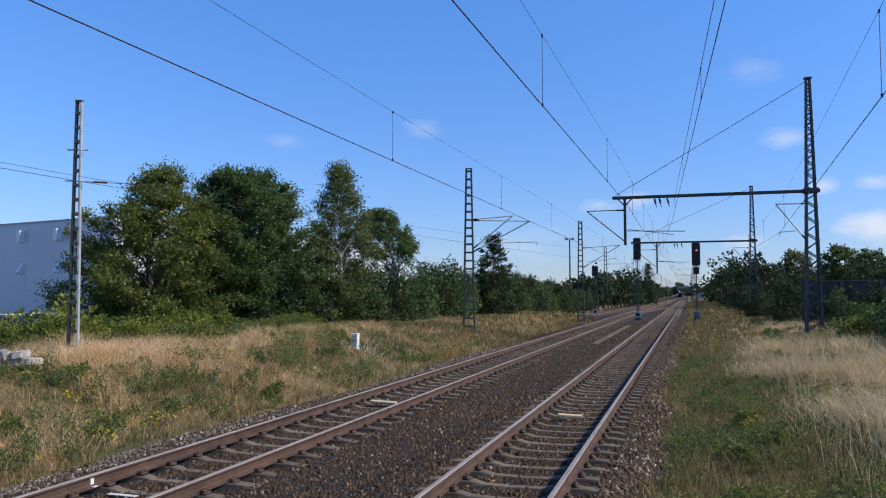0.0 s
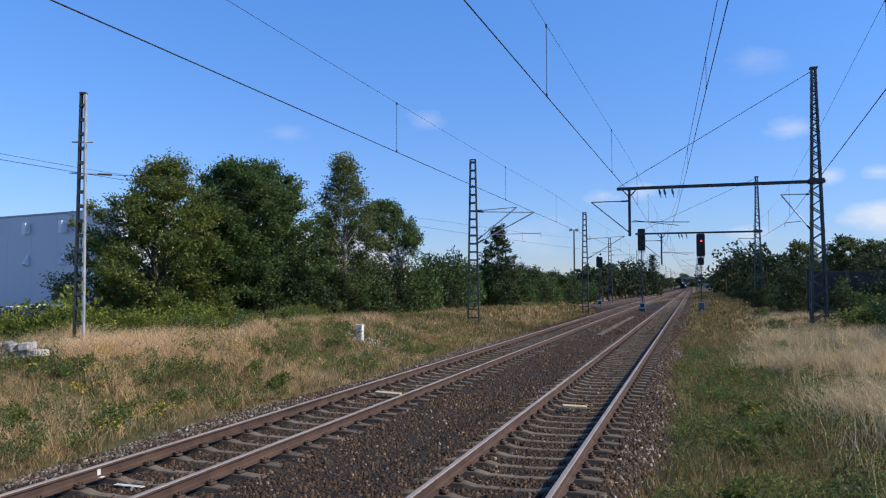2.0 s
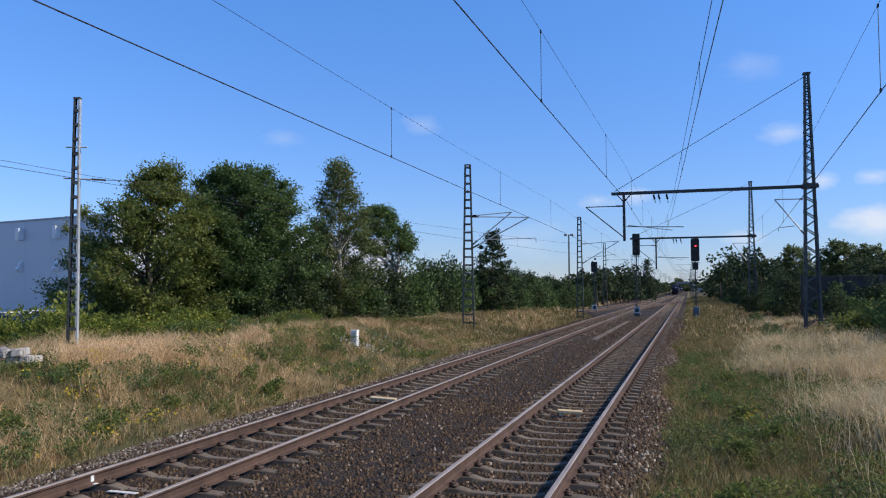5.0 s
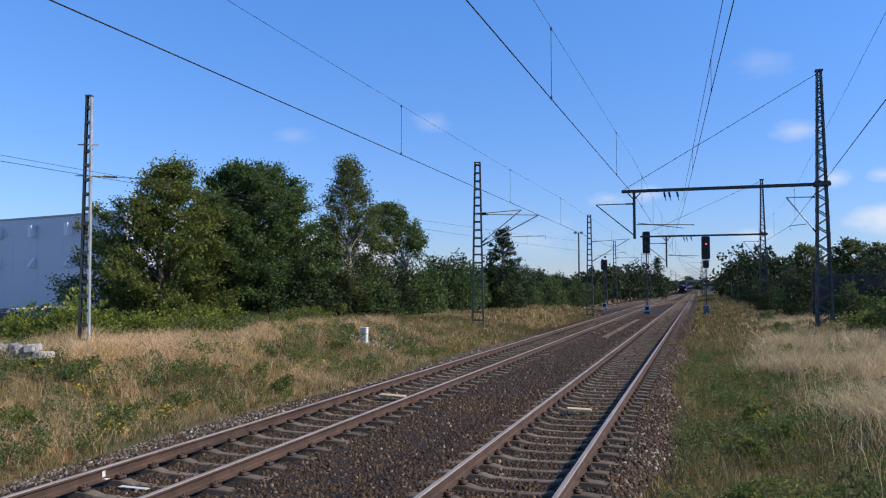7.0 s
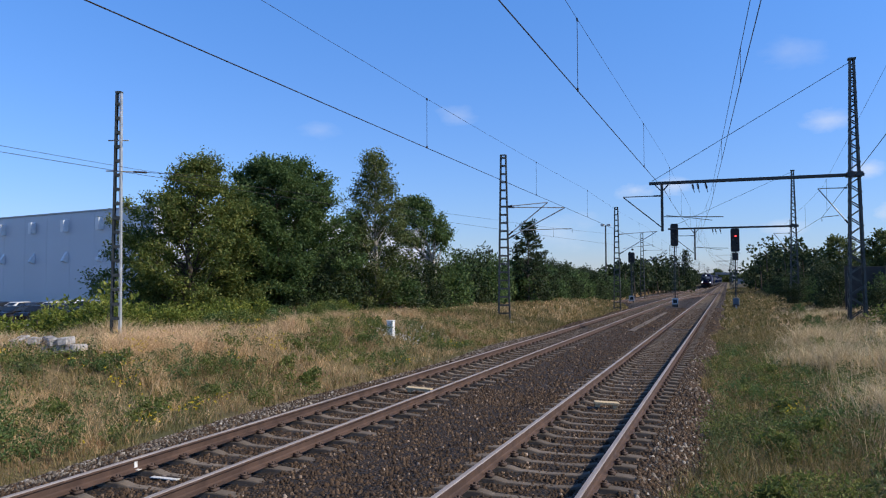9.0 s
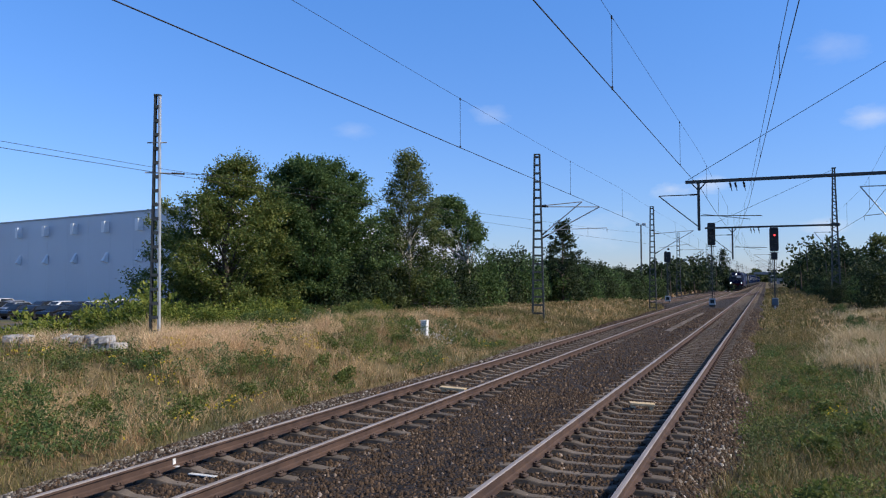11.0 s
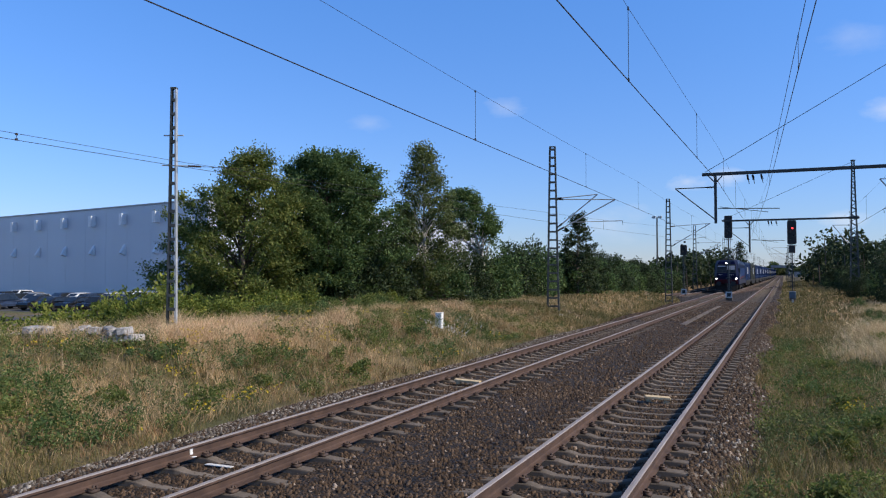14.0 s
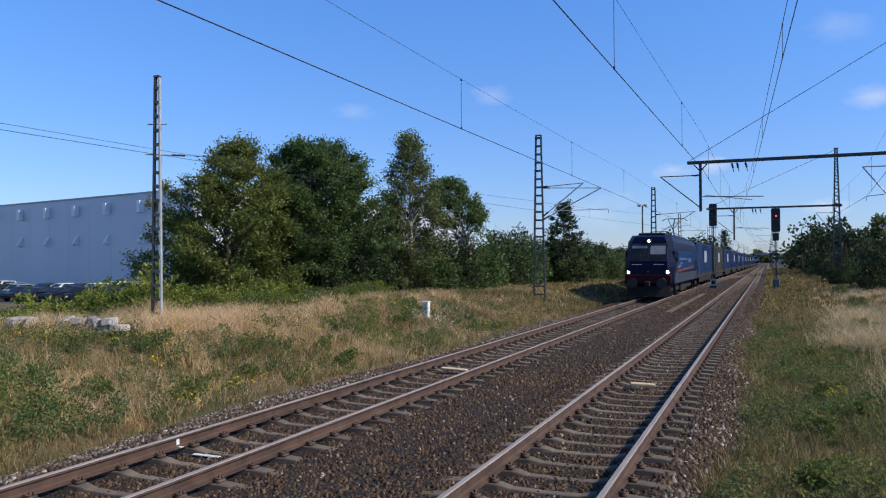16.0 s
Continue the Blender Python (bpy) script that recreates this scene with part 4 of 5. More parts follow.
# tall tufts of bleached grass
def tufts(name, places, label, seed, mat=STRAW):
    for i, (x, y, h, w) in enumerate(places):
        rng = np.random.default_rng(seed + i)
        n = 420
        px, py = x + rng.normal(size=n) * w * 0.35, y + rng.normal(size=n) * w * 0.3
        ob = blades(name, px, py, np.full(n, h), 0.007 + 0.0003 * y, mat, seed + i, label, "grass tuft", 1.15)
        ob["kind"] = "stuff"


rng_t = random.Random(77)
tufts("grass_tuft", [(-15.2 + rng_t.uniform(-4, 3), rng_t.uniform(17, 32), rng_t.uniform(0.5, 0.75), rng_t.uniform(0.7, 1.2)) for _ in range(20)], "tall bleached tuft of dry grass on the bank", 301)
tufts("grass_tuft", [(rng_t.uniform(-15.5, -11.0), rng_t.uniform(12.5, 19), rng_t.uniform(0.4, 0.6), rng_t.uniform(0.8, 1.3)) for _ in range(14)], "tall bleached tuft of dry grass on the bank", 351)
tufts("grass_tuft", [(rng_t.uniform(-17.5, -12.5), rng_t.uniform(14.8, 20), rng_t.uniform(0.45, 0.6), rng_t.uniform(1.0, 1.7)) for _ in range(22)], "bleached tuft of dry grass on the bank", 371)
tufts("grass_tuft", [(rng_t.uniform(1.8, 6.0), rng_t.uniform(12, 34), rng_t.uniform(0.75, 1.05), rng_t.uniform(0.7, 1.3)) for _ in range(24)], "tall bleached tuft of seeding grass on the bank", 401, BLEACHED)


# ---- masts ----
def ladder_mast(x, y, z0, z1, w0, w1, label, lit=STEEL_PALE, turn=0.0, gap=0.62, k=1.0):
    """Two channel legs leaning together, tied by flat battens."""
    th = thing("catenary_mast", pose(x, y, z0, 0, 0, turn), label, "mast", "catenary masts")
    h = z1 - z0
    # the sun-side leg takes the lit material: with STEEL_PALE, sunlight put into its colour
    for s, mat in ((-1, STEEL_MAST), (1, lit)):
        u = [(s * a * k, b * k) for a, b in ((0.028, -0.062), (0.028, 0.062), (-0.028, 0.062), (-0.028, 0.05), (0.016, 0.05), (0.016, -0.05), (-0.028, -0.05), (-0.028, -0.062))]
        part("leg", channel(B(), (s * w0 / 2, 0, -0.4), (s * w1 / 2, 0, h), u), mat, th)
    z = 0.3
    while z < h - 0.1:
        w = w0 + (w1 - w0) * z / h
        for s in (-1, 1):
            part("batten", box(B(), -w / 2, w / 2, s * 0.068 * k - 0.005, s * 0.068 * k + 0.005, z - 0.045, z + 0.045), STEEL_MAST, th)
        z += gap
    part("cap", box(B(), -w1 / 2 - 0.03, w1 / 2 + 0.03, -0.08, 0.08, h - 0.02, h + 0.03), STEEL_MAST, th)
    part("foundation", box(B(), -w0 / 2 - 0.2, w0 / 2 + 0.2, -0.3, 0.3, -0.7, -0.12, 0.03), CONCRETE, th)
    return th


def lattice_mast(x, y, z0, z1, w0, w1, label):
    """Four angle legs with zigzag bracing on every face."""
    th = thing("lattice_mast", pose(x, y, z0), label, "mast", "tall lattice masts")
    h = z1 - z0
    def wide(z):
        return w0 + (w1 - w0) * z / h
    for sx in (-1, 1):
        for sy in (-1, 1):
            e = [(sx * a, sy * b) for a, b in ((0, 0), (-0.1, 0), (-0.1, -0.014), (-0.014, -0.014), (-0.014, -0.1), (0, -0.1))]
            part("leg", channel(B(), (sx * w0 / 2, sy * w0 / 2, -0.4), (sx * w1 / 2, sy * w1 / 2, h), e), STEEL_MAST, th)
    z, flip = 0.2, 1
    while z < h - 0.3:
        w = wide(z)
        z2 = min(h - 0.05, z + w * 0.7)
        w2 = wide(z2)
        for s in (-1, 1):
            part("brace", beam(B(), (-flip * w / 2, s * w / 2, z), (flip * w2 / 2, s * w2 / 2, z2), 0.012, 0.06), STEEL_MAST, th)
            part("brace", beam(B(), (s * w / 2, flip * w / 2, z), (s * w2 / 2, -flip * w2 / 2, z2), 0.012, 0.06), STEEL_MAST, th)
        z, flip = z2, -flip
    part("cap", box(B(), -w1 / 2 - 0.05, w1 / 2 + 0.05, -w1 / 2 - 0.05, w1 / 2 + 0.05, h - 0.04, h + 0.04), STEEL_MAST, th)
    part("foundation", box(B(), -w0 / 2 - 0.25, w0 / 2 + 0.25, -w0 / 2 - 0.25, w0 / 2 + 0.25, -0.7, 0.05, 0.03), CONCRETE, th)
    return th


def insulator(bm, p, q, r=0.06, sheds=7):
    p, q = Vector(p), Vector(q)
    d = (q - p).normalized()
    side = d.orthogonal().normalized()
    up = side.cross(d)
    rings = []
    for i in range(sheds * 2 + 1):
        k, rr = i / (sheds * 2), r if i % 2 else r * 0.5
        rings.append([bm.verts.new(p.lerp(q, k) + (side * math.cos(a) + up * math.sin(a)) * rr) for a in (math.tau * j / 8 for j in range(8))])
    for a, b in zip(rings, rings[1:]):
        for j in range(8):
            bm.faces.new((a[j], a[(j + 1) % 8], b[(j + 1) % 8], b[j]))
    bm.faces.new(rings[0][::-1])
    bm.faces.new(rings[-1])
    return bm


def cantilever(parent, foot, head, tip, steady, low_tip):
    """Bracket: stay from head to tip, strut from foot to tip, and a steady arm under it. Places in the parent's space."""
    part("stay_tube", tube(B(), [Vector(head).lerp(Vector(tip), 0.12), tip], 0.028, 7), STEEL_PALE, parent)
    part("strut_tube", tube(B(), [Vector(foot).lerp(Vector(tip), 0.12), tip], 0.034, 7), STEEL_PALE, parent)
    part("insulator", insulator(B(), head, Vector(head).lerp(Vector(tip), 0.12)), PORCELAIN, parent)
    part("insulator", insulator(B(), foot, Vector(foot).lerp(Vector(tip), 0.12)), PORCELAIN, parent)
    if steady:
        part("steady_arm", tube(B(), [steady, low_tip], 0.022, 6), STEEL_PALE, parent)
        part("hanger", tube(B(), [low_tip, Vector(low_tip) + Vector((0.02, 0, -0.22))], 0.012, 5), STEEL_DARK, parent)


# left-hand masts
mast_l = ladder_mast(-16.79, 18.0, float(land(-16.79, 18.0)), 7.98, 0.27, 0.12, "slim weathered steel catenary mast with a sunlit flange in dry grass", gap=0.42, turn=20)
part("bracket", tube(B(), [(-0.35, 0, 5.05), (0.45, 0, 5.02)], 0.022, 6), STEEL_PALE, mast_l)
part("bracket", tube(B(), [(-0.3, 0, 5.95), (0.3, 0, 5.95)], 0.022, 6), STEEL_PALE, mast_l)
part("insulator", insulator(B(), (0.45, 0, 5.02), (0.85, 0, 5.0), 0.04), PORCELAIN, mast_l)
part("stay", tube(B(), [(0.85, 0, 5.0), (2.4, 0.4, 4.95)], 0.008, 5), WIRE, mast_l)

mz = float(land(-11.5, 41.0))
mast_m = ladder_mast(-11.5, 41.0, mz, 9.3, 0.62, 0.27, "weathered steel catenary mast carrying brackets over the track", STEEL_MAST, turn=12, gap=0.45, k=1.7)
cantilever(mast_m, (0.25, 0, 4.88 - mz), (0.22, 0, 6.47 - mz), (2.4, 0, 6.65 - mz), (0.9, 0, 5.15 - mz), (3.7, 0, 5.21 - mz))
cantilever(mast_m, (0.25, 0, 4.7 - mz), (0.22, 0, 6.42 - mz), (3.33, 0, 6.35 - mz), None, None)
mast_m2 = ladder_mast(-9.5, 72.0, float(land(-9.5, 72.0)), 9.07, 0.62, 0.27, "weathered steel catenary mast with a bracket arm over the track", STEEL_MAST, gap=0.5, k=1.6)
cantilever(mast_m2, (0.25, 0, 5.2), (0.22, 0, 7.0), (3.6, 0, 7.2), (0.6, 0, 5.7), (3.2, 0, 6.0))
mast_m3 = ladder_mast(-11.26, 112.0, float(land(-11.26, 112.0)), 8.94, 0.6, 0.27, "weathered steel catenary mast further down the line", STEEL_MAST, gap=0.6, k=1.5)
cantilever(mast_m3, (0.25, 0, 5.2), (0.22, 0, 7.0), (3.4, 0, 7.0), (0.6, 0, 5.7), (3.8, 0, 5.9))
for y in (150, 192, 236, 285, 340, 400):
    far = ladder_mast(left_track_x(y) - 3.4, y, -0.3, 8.8, 0.6, 0.27, "weathered steel catenary mast far down the line", STEEL_MAST, gap=1.0)
    cantilever(far, (0.25, 0, 5.5), (0.22, 0, 7.2), (3.2, 0, 7.2), (0.6, 0, 6.0), (3.6, 0, 6.1))
    far = ladder_mast(RIGHT_X + 3.3, y, -0.3, 8.8, 0.6, 0.27, "weathered steel catenary mast far down the line", STEEL_MAST, gap=1.0)
    cantilever(far, (-0.25, 0, 5.5), (-0.22, 0, 7.2), (-3.0, 0, 7.2), (-0.6, 0, 6.0), (-3.4, 0, 6.1))


def gantry(x, y, z_top, beam_z, left_end, post_x, label, arm_right, post_drop):
    """Tall lattice mast with one beam out over the tracks, held by a stay from the mast's head, and a hanging post that carries brackets."""
    z0 = float(land(x, y))
    th = lattice_mast(x, y, z0, z_top, 0.85, 0.27, label)
    b = beam_z - z0
    part("beam", box(B(), left_end - x, 0.45, -0.08, 0.08, b - 0.11, b + 0.06, 0.02), STEEL_DARK, th)
    part("beam_collar", box(B(), -0.36, 0.36, -0.36, 0.36, b - 0.13, b + 0.1), STEEL_DARK, th)
    part("stay", tube(B(), [(0, 0, z_top - z0 - 0.1), (left_end - x + 0.15, 0, b + 0.1)], 0.016, 6), STEEL_DARK, th)
    px = post_x - x
    bm = box(B(), px - 0.07, px + 0.07, -0.07, 0.07, b - post_drop, b - 0.1)
    beam(bm, (px - 0.35, 0, b - 0.12), (px, 0, b - 0.5), 0.08, 0.06)
    beam(bm, (px + 0.35, 0, b - 0.12), (px, 0, b - 0.5), 0.08, 0.06)
    part("hanging_post", bm, STEEL_DARK, th)
    tip = Vector((px - 2.1, 0, b - 0.72))
    part("stay_tube", tube(B(), [tip, (px - 0.35, 0, b - 0.72)], 0.03, 6), STEEL_MAST, th)
    part("insulator", insulator(B(), (px - 0.06, 0, b - 0.72), (px - 0.45, 0, b - 0.72)), PORCELAIN, th)
    part("strut_tube", tube(B(), [tip, (px - 0.05, 0, b - 2.45)], 0.034, 6), STEEL_MAST, th)
    part("steady_arm", tube(B(), [(px + 0.1, 0, b - 1.88), (px + arm_right, 0, b - 1.97)], 0.026, 6), STEEL_MAST, th)
    part("steady_arm", tube(B(), [(px + 0.2, 0, b - 1.8), (px + arm_right * 0.82, 0, b - 2.14)], 0.018, 6), STEEL_MAST, th)
    # hangers and a weight under the beam
    for dx, drop in ((1.6, 0.62), (1.86, 0.62), (2.28, 0.62)):
        part("hanger", tube(B(), [(px + dx, 0, b - 0.12), (px + dx + 0.1, 0, b - drop)], 0.02, 6), STEEL_DARK, th)
        part("insulator", insulator(B(), (px + dx, 0, b - 0.15), (px + dx + 0.06, 0, b - 0.42), 0.07, 4), PORCELAIN, th)
    # bracket towards the tracks on the mast itself
    cantilever(th, (-0.3, 0, b - 2.53), (-0.33, 0, b - 0.68), (-1.7, 0, b - 0.66), (-0.75, 0, b - 2.08), (-1.55, 0, b - 2.15))
    return th


gantry_1 = gantry(6.13, 44.0, 13.67, 7.75, -4.0, -3.32, "tall weathered lattice mast with a beam reaching over the track", 3.16, 2.68)
gantry_2 = gantry(5.77, 78.0, 12.48, 7.37, -5.36, -2.9, "tall weathered lattice mast with a beam reaching over the far track", 3.0, 3.05)

lamp_pole = thing("lamp_pole", pose(-15.14, 104.0, float(land(-15.14, 104.0))), "tall grey floodlight pole with two lamp heads", "lamp pole")
part("pole", tube(B(), [(0, 0, -0.3), (0, 0, 10.0)], 0.13, 8, 0.09), STEEL_MAST, lamp_pole)
for s in (-1, 1):
    part("lamp_head", box(B(), s * 0.4 - 0.25, s * 0.4 + 0.25, -0.2, 0.2, 9.9, 10.2, 0.05), STEEL_PALE, lamp_pole)


# ---- overhead wires ----
def sagged(p, q, sag, n=14):
    p, q = Vector(p), Vector(q)
    return [p.lerp(q, k) - Vector((0, 0, 4 * sag * k * (1 - k))) for k in np.linspace(0, 1, n)]


def overhead_line(name, supports, drop_pitch, label, r_low=0.0095, r_up=0.0042, first_drop=None):
    """Contact wire with a messenger above it and droppers between; supports are (x, y, z of contact, height of messenger above it, sag)."""
    th = thing(name, Matrix(), label, "overhead wire", "overhead wires")
    low, up = [], []
    for a, b in zip(supports, supports[1:]):
        la = sagged(a[:3], b[:3], 0.02)
        ua = sagged((a[0], a[1], a[2] + a[3]), (b[0], b[1], b[2] + b[3]), a[4])
        low += la if not low else la[1:]
        up += ua if not up else ua[1:]
    part("contact_wire", tube(B(), low, r_low, 6), WIRE, th)
    part("messenger_wire", tube(B(), up, r_up, 6), WIRE, th)
    ly, uy = np.array(low), np.array(up)
    y = supports[0][1] + 2.0 if first_drop is None else first_drop
    while y < supports[-1][1] - 1:
        p = [np.interp(y, ly[:, 1], ly[:, i]) for i in range(3)]
        u = [np.interp(y, uy[:, 1], uy[:, i]) for i in range(3)]
        part("dropper", tube(B(), [p, u], 0.006, 5), WIRE, th)
        part("clamp", box(B(), p[0] - 0.012, p[0] + 0.012, y - 0.03, y + 0.03, p[2] - 0.012, p[2] + 0.05), WIRE, th)
        part("clamp", box(B(), u[0] - 0.012, u[0] + 0.012, y - 0.03, y + 0.03, u[2] - 0.04, u[2] + 0.012), WIRE, th)
        y += drop_pitch
    return th


left_line = overhead_line("overhead_line", [(-7.0, -20, 5.66, 1.6, 0.3), (-7.05, 41, 5.8, 1.45, 0.1), (-6.75, 72, 5.75, 1.4, 0.3), (-6.95, 112, 5.8, 1.4, 0.3),
                                            (-6.5, 192, 5.8, 1.4, 0.5), (-5.7, 340, 5.8, 1.4, 0.5)], 11.9, "contact wire and messenger above the track beside the grass", first_drop=6.1)
right_line = overhead_line("overhead_line", [(-2.89, -20, 5.66, 1.33, 0.05), (-2.19, 30, 5.79, 1.3, 0.02), (-2.3, 44, 5.8, 1.5, 0.1), (-2.2, 78, 5.8, 1.5, 0.3), (-2.4, 150, 5.8, 1.4, 0.5),
                                             (-2.2, 236, 5.8, 1.4, 0.5), (-2.3, 400, 5.8, 1.4, 0.5)], 10.1, "contact wire and messenger above the straight track", first_drop=3.4)
section_line = overhead_line("overhead_line", [(1.3, -8, 6.25, 0.9, 0.02), (0.32, 17, 6.5, 0.66, 0.02), (-0.76, 43.9, 6.55, 0.6, 0.02)], 11.0, "pair of tensioned wires running to hangers under the beam", 0.0085, 0.007, 17.0)
side_line = overhead_line("overhead_line", [(1.9, -8, 5.62, 1.45, 0.05), (4.6, 43.9, 5.6, 1.48, 0.05), (4.6, 78, 5.85, 1.3, 0.2)], 13.0, "contact wire and messenger above the disused bank", first_drop=14.0)
old_line = overhead_line("overhead_line", [(-16.1, -8, 5.3, 0.2, 0.02), (-16.5, 18.2, 5.6, 0.14, 0.05), (-12.3, 41, 5.3, 0.5, 0.1), (-9.3, 72, 5.6, 1.0, 0.2)],
                         40.0, "thin wires of a disused siding strung along the trees", 0.0075, 0.006, 12.5)
far_section = overhead_line("overhead_line", [(-0.76, 44.1, 6.55, 0.6, 0.02), (-2.6, 78, 6.2, 1.2, 0.2), (-4.6, 112, 6.0, 1.2, 0.2)], 12.0, "wires crossing from the beam towards the far track", first_drop=52.0)


# ---- light signals ----
def light_signal(x, y, top, head_h, red, label, sub=False):
    z0 = -0.35
    th = thing("light_signal", pose(x, y, z0), label, "signal", "light signals")
    h = top - z0
    part("mast", box(B(), -0.055, 0.055, -0.055, 0.055, 0.3, h - head_h + 0.1), STEEL_MAST, th)
    part("foundation", box(B(), -0.3, 0.3, -0.3, 0.3, -0.25, 0.45, 0.04), SLEEPER, th)
    bm = B()
    w = 0.40 if sub else 0.36
    # tall screen with cut-off corners
    prof = [(-w * 0.8, h), (w * 0.8, h), (w, h - 0.12), (w, h - head_h + 0.12), (w * 0.8, h - head_h), (-w * 0.8, h - head_h), (-w, h - head_h + 0.12), (-w, h - 0.12)]
    f = bm.faces.new([bm.verts.new((px, -0.22, pz)) for px, pz in prof])
    r = bmesh.ops.extrude_face_region(bm, geom=[f])
    bmesh.ops.translate(bm, vec=(0, 0.3, 0), verts=[v for v in r["geom"] if isinstance(v, bmesh.types.BMVert)])
    bmesh.ops.recalc_face_normals(bm, faces=bm.faces)
    part("screen", bm, BLACK, th)
    for i, (lx, lz) in enumerate(((-0.15, 0.45), (0.15, 0.8), (-0.15, 1.15), (0.15, 1.5))):
        part("hood", disc(B(), (lx, -0.34, h - head_h + lz + 0.02), (0, -1, 0), 0.12, 0.24, 12), BLACK, th)
        lit = red and i == 3
        part("lamp", disc(B(), (lx if not lit else 0.05, -0.47, h - head_h + lz), (0, -1, 0), 0.075 if lit else 0.085, 0.02, 12), SIGNAL_RED if lit else LENS_OFF, th, "glowing red lamp" if lit else "")
    part("ladder", ladder_bm(h - head_h), STEEL_MAST, th)
    part("platform", box(B(), -0.4, 0.4, 0.05, 0.55, h - head_h - 0.12, h - head_h - 0.08), STEEL_DARK, th)
    if sub:
        part("speed_board", box(B(), -0.28, 0.28, -0.2, 0.1, h - head_h - 0.82, h - head_h - 0.14, 0.03), BLACK, th, "dark speed indicator box under the screen")
    if not sub:
        foot = part("plate", box(B(), -0.3, 0.3, -0.33, -0.315, 0.35, 0.95), WHITEWASH, th, "white square plate at the foot")
        part("plate_field", box(B(), -0.18, 0.18, -0.335, -0.33, 0.47, 0.83), STEEL_DARK, foot)
    return th


def ladder_bm(h):
    bm = B()
    for s in (-1, 1):
        beam(bm, (s * 0.17, 0.3, 0.2), (s * 0.17, 0.3, h), 0.03, 0.03)
    z = 0.5
    while z < h:
        beam(bm, (-0.17, 0.3, z), (0.17, 0.3, z), 0.02, 0.02)
        z += 0.3
    return bm


light_signal(-4.9, 80.0, 7.97, 2.2, False, "dark light signal with a tall screen standing between the tracks")
light_signal(0.72, 80.0, 7.36, 2.25, True, "light signal showing red beside the track", True)
light_signal(-10.45, 92.0, 5.61, 1.2, False, "low dark light signal beside the far track")
cabinet = thing("relay_box", pose(0.69, 76.5, -0.25), "blue-grey relay box on a post beside the signal", "relay box")
part("body", box(B(), -0.28, 0.28, -0.2, 0.2, 0.35, 1.0, 0.05), plain("blue grey paint", (0.09, 0.13, 0.17), (0.13, 0.18, 0.22), 3, 0.5), cabinet)
part("post", box(B(), -0.08, 0.08, -0.08, 0.08, -0.2, 0.3), STEEL_PALE, cabinet)

# ---- small things by the tracks ----
marker = thing("marker_post", pose(-12.03, 27.0, float(land(-12.03, 27.0))), "short white concrete marker post in the grass", "marker post")
part("post", box(B(), -0.13, 0.13, -0.11, 0.11, -0.2, 0.52, 0.03), plain("white concrete", (0.68, 0.68, 0.66), (0.82, 0.82, 0.8), 5, 0.8), marker)
part("cap", box(B(), -0.145, 0.145, -0.125, 0.125, 0.50, 0.55, 0.015), WHITEWASH, marker)


def loose_board(x, y, length, turn, label):
    th = thing("timber_board", pose(x, y, SLEEPER_TOP + 0.03, 2, 3, turn), label, "timber board", "boards between the rails")
    part("board", box(B(), -length / 2, length / 2, -0.09, 0.09, 0, 0.05, 0.006), PALE_WOOD, th)
    for s in (-1, 1):
        part("block", box(B(), s * length * 0.35 - 0.05, s * length * 0.35 + 0.05, -0.07, 0.07, -0.06, 0.0), PALE_WOOD, th)


loose_board(-6.83, 16.95, 0.62, 4, "short pale timber board lying between the rails")
loose_board(-2.39, 16.25, 0.5, 13, "short pale timber board lying between the rails")
mark = thing("paint_mark", pose(LEFT_X - GAUGE / 2, 8.77, 0), "white paint stripe on the rail web and sleeper", "paint mark")
part("rail_stripe", box(B(), 0.012, 0.018, -0.24, -0.18, -0.13, -0.045), WHITEWASH, mark)
part("foot_stripe", box(B(), 0.02, 0.09, -0.25, -0.18, -0.158, -0.150), WHITEWASH, mark)
part("sleeper_stripe", box(B(), 0.3, 0.74, -0.27, -0.19, SLEEPER_TOP - 0.05, SLEEPER_TOP - 0.04), WHITEWASH, mark)

trough = thing("cable_trough", Matrix(), "row of pale concrete cable trough lids between the tracks", "cable trough", "", "structure")
for i in range(24):
    part("lid", box(B(), -4.75 - 0.16, -4.75 + 0.16, 41.0 + i, 41.97 + i, -0.28, -0.21, 0.01), SLEEPER, trough)
crossing = thing("concrete_ramp", pose(3.3, 146.0, -0.4, 0, 0, -3), "pale concrete slabs of a path sloping beside the line", "concrete slabs")
for i in range(12):
    part("slab", box(B(), -0.3, 0.3, i * 2.6 - 14, i * 2.6 - 11.5, 0.1 + 0.03 * i, 0.3 + 0.03 * i, 0.02), SLEEPER, crossing)

# stacked kerb stones
KERB = plain("pale cast stone", (0.12, 0.115, 0.11), (0.52, 0.5, 0.48), 7, 0.85, 0, 0.4, 30, None, 0.15)
rng = random.Random(8)
for cx, cy, n, lay in ((-15.3, 13.3, 5, 2), (-16.9, 13.3, 3, 2), (-18.2, 13.8, 4, 1)):
    for j in range(lay):
        for i in range(n - j):
            st = thing("kerb_stone", pose(cx + i * 0.31 + j * 0.15, cy + i * 0.14, float(land(cx, cy)) + 0.08 + j * 0.17, rng.uniform(-7, 7), rng.uniform(-7, 7), 125 + rng.uniform(-25, 25)),
                       "pale cast concrete kerb stone piled in the grass", "kerb stone", "pile of kerb stones")
            part("stone", box(B(), -0.3, 0.3, -0.12, 0.12, -0.05, 0.14, 0.03), KERB, st)

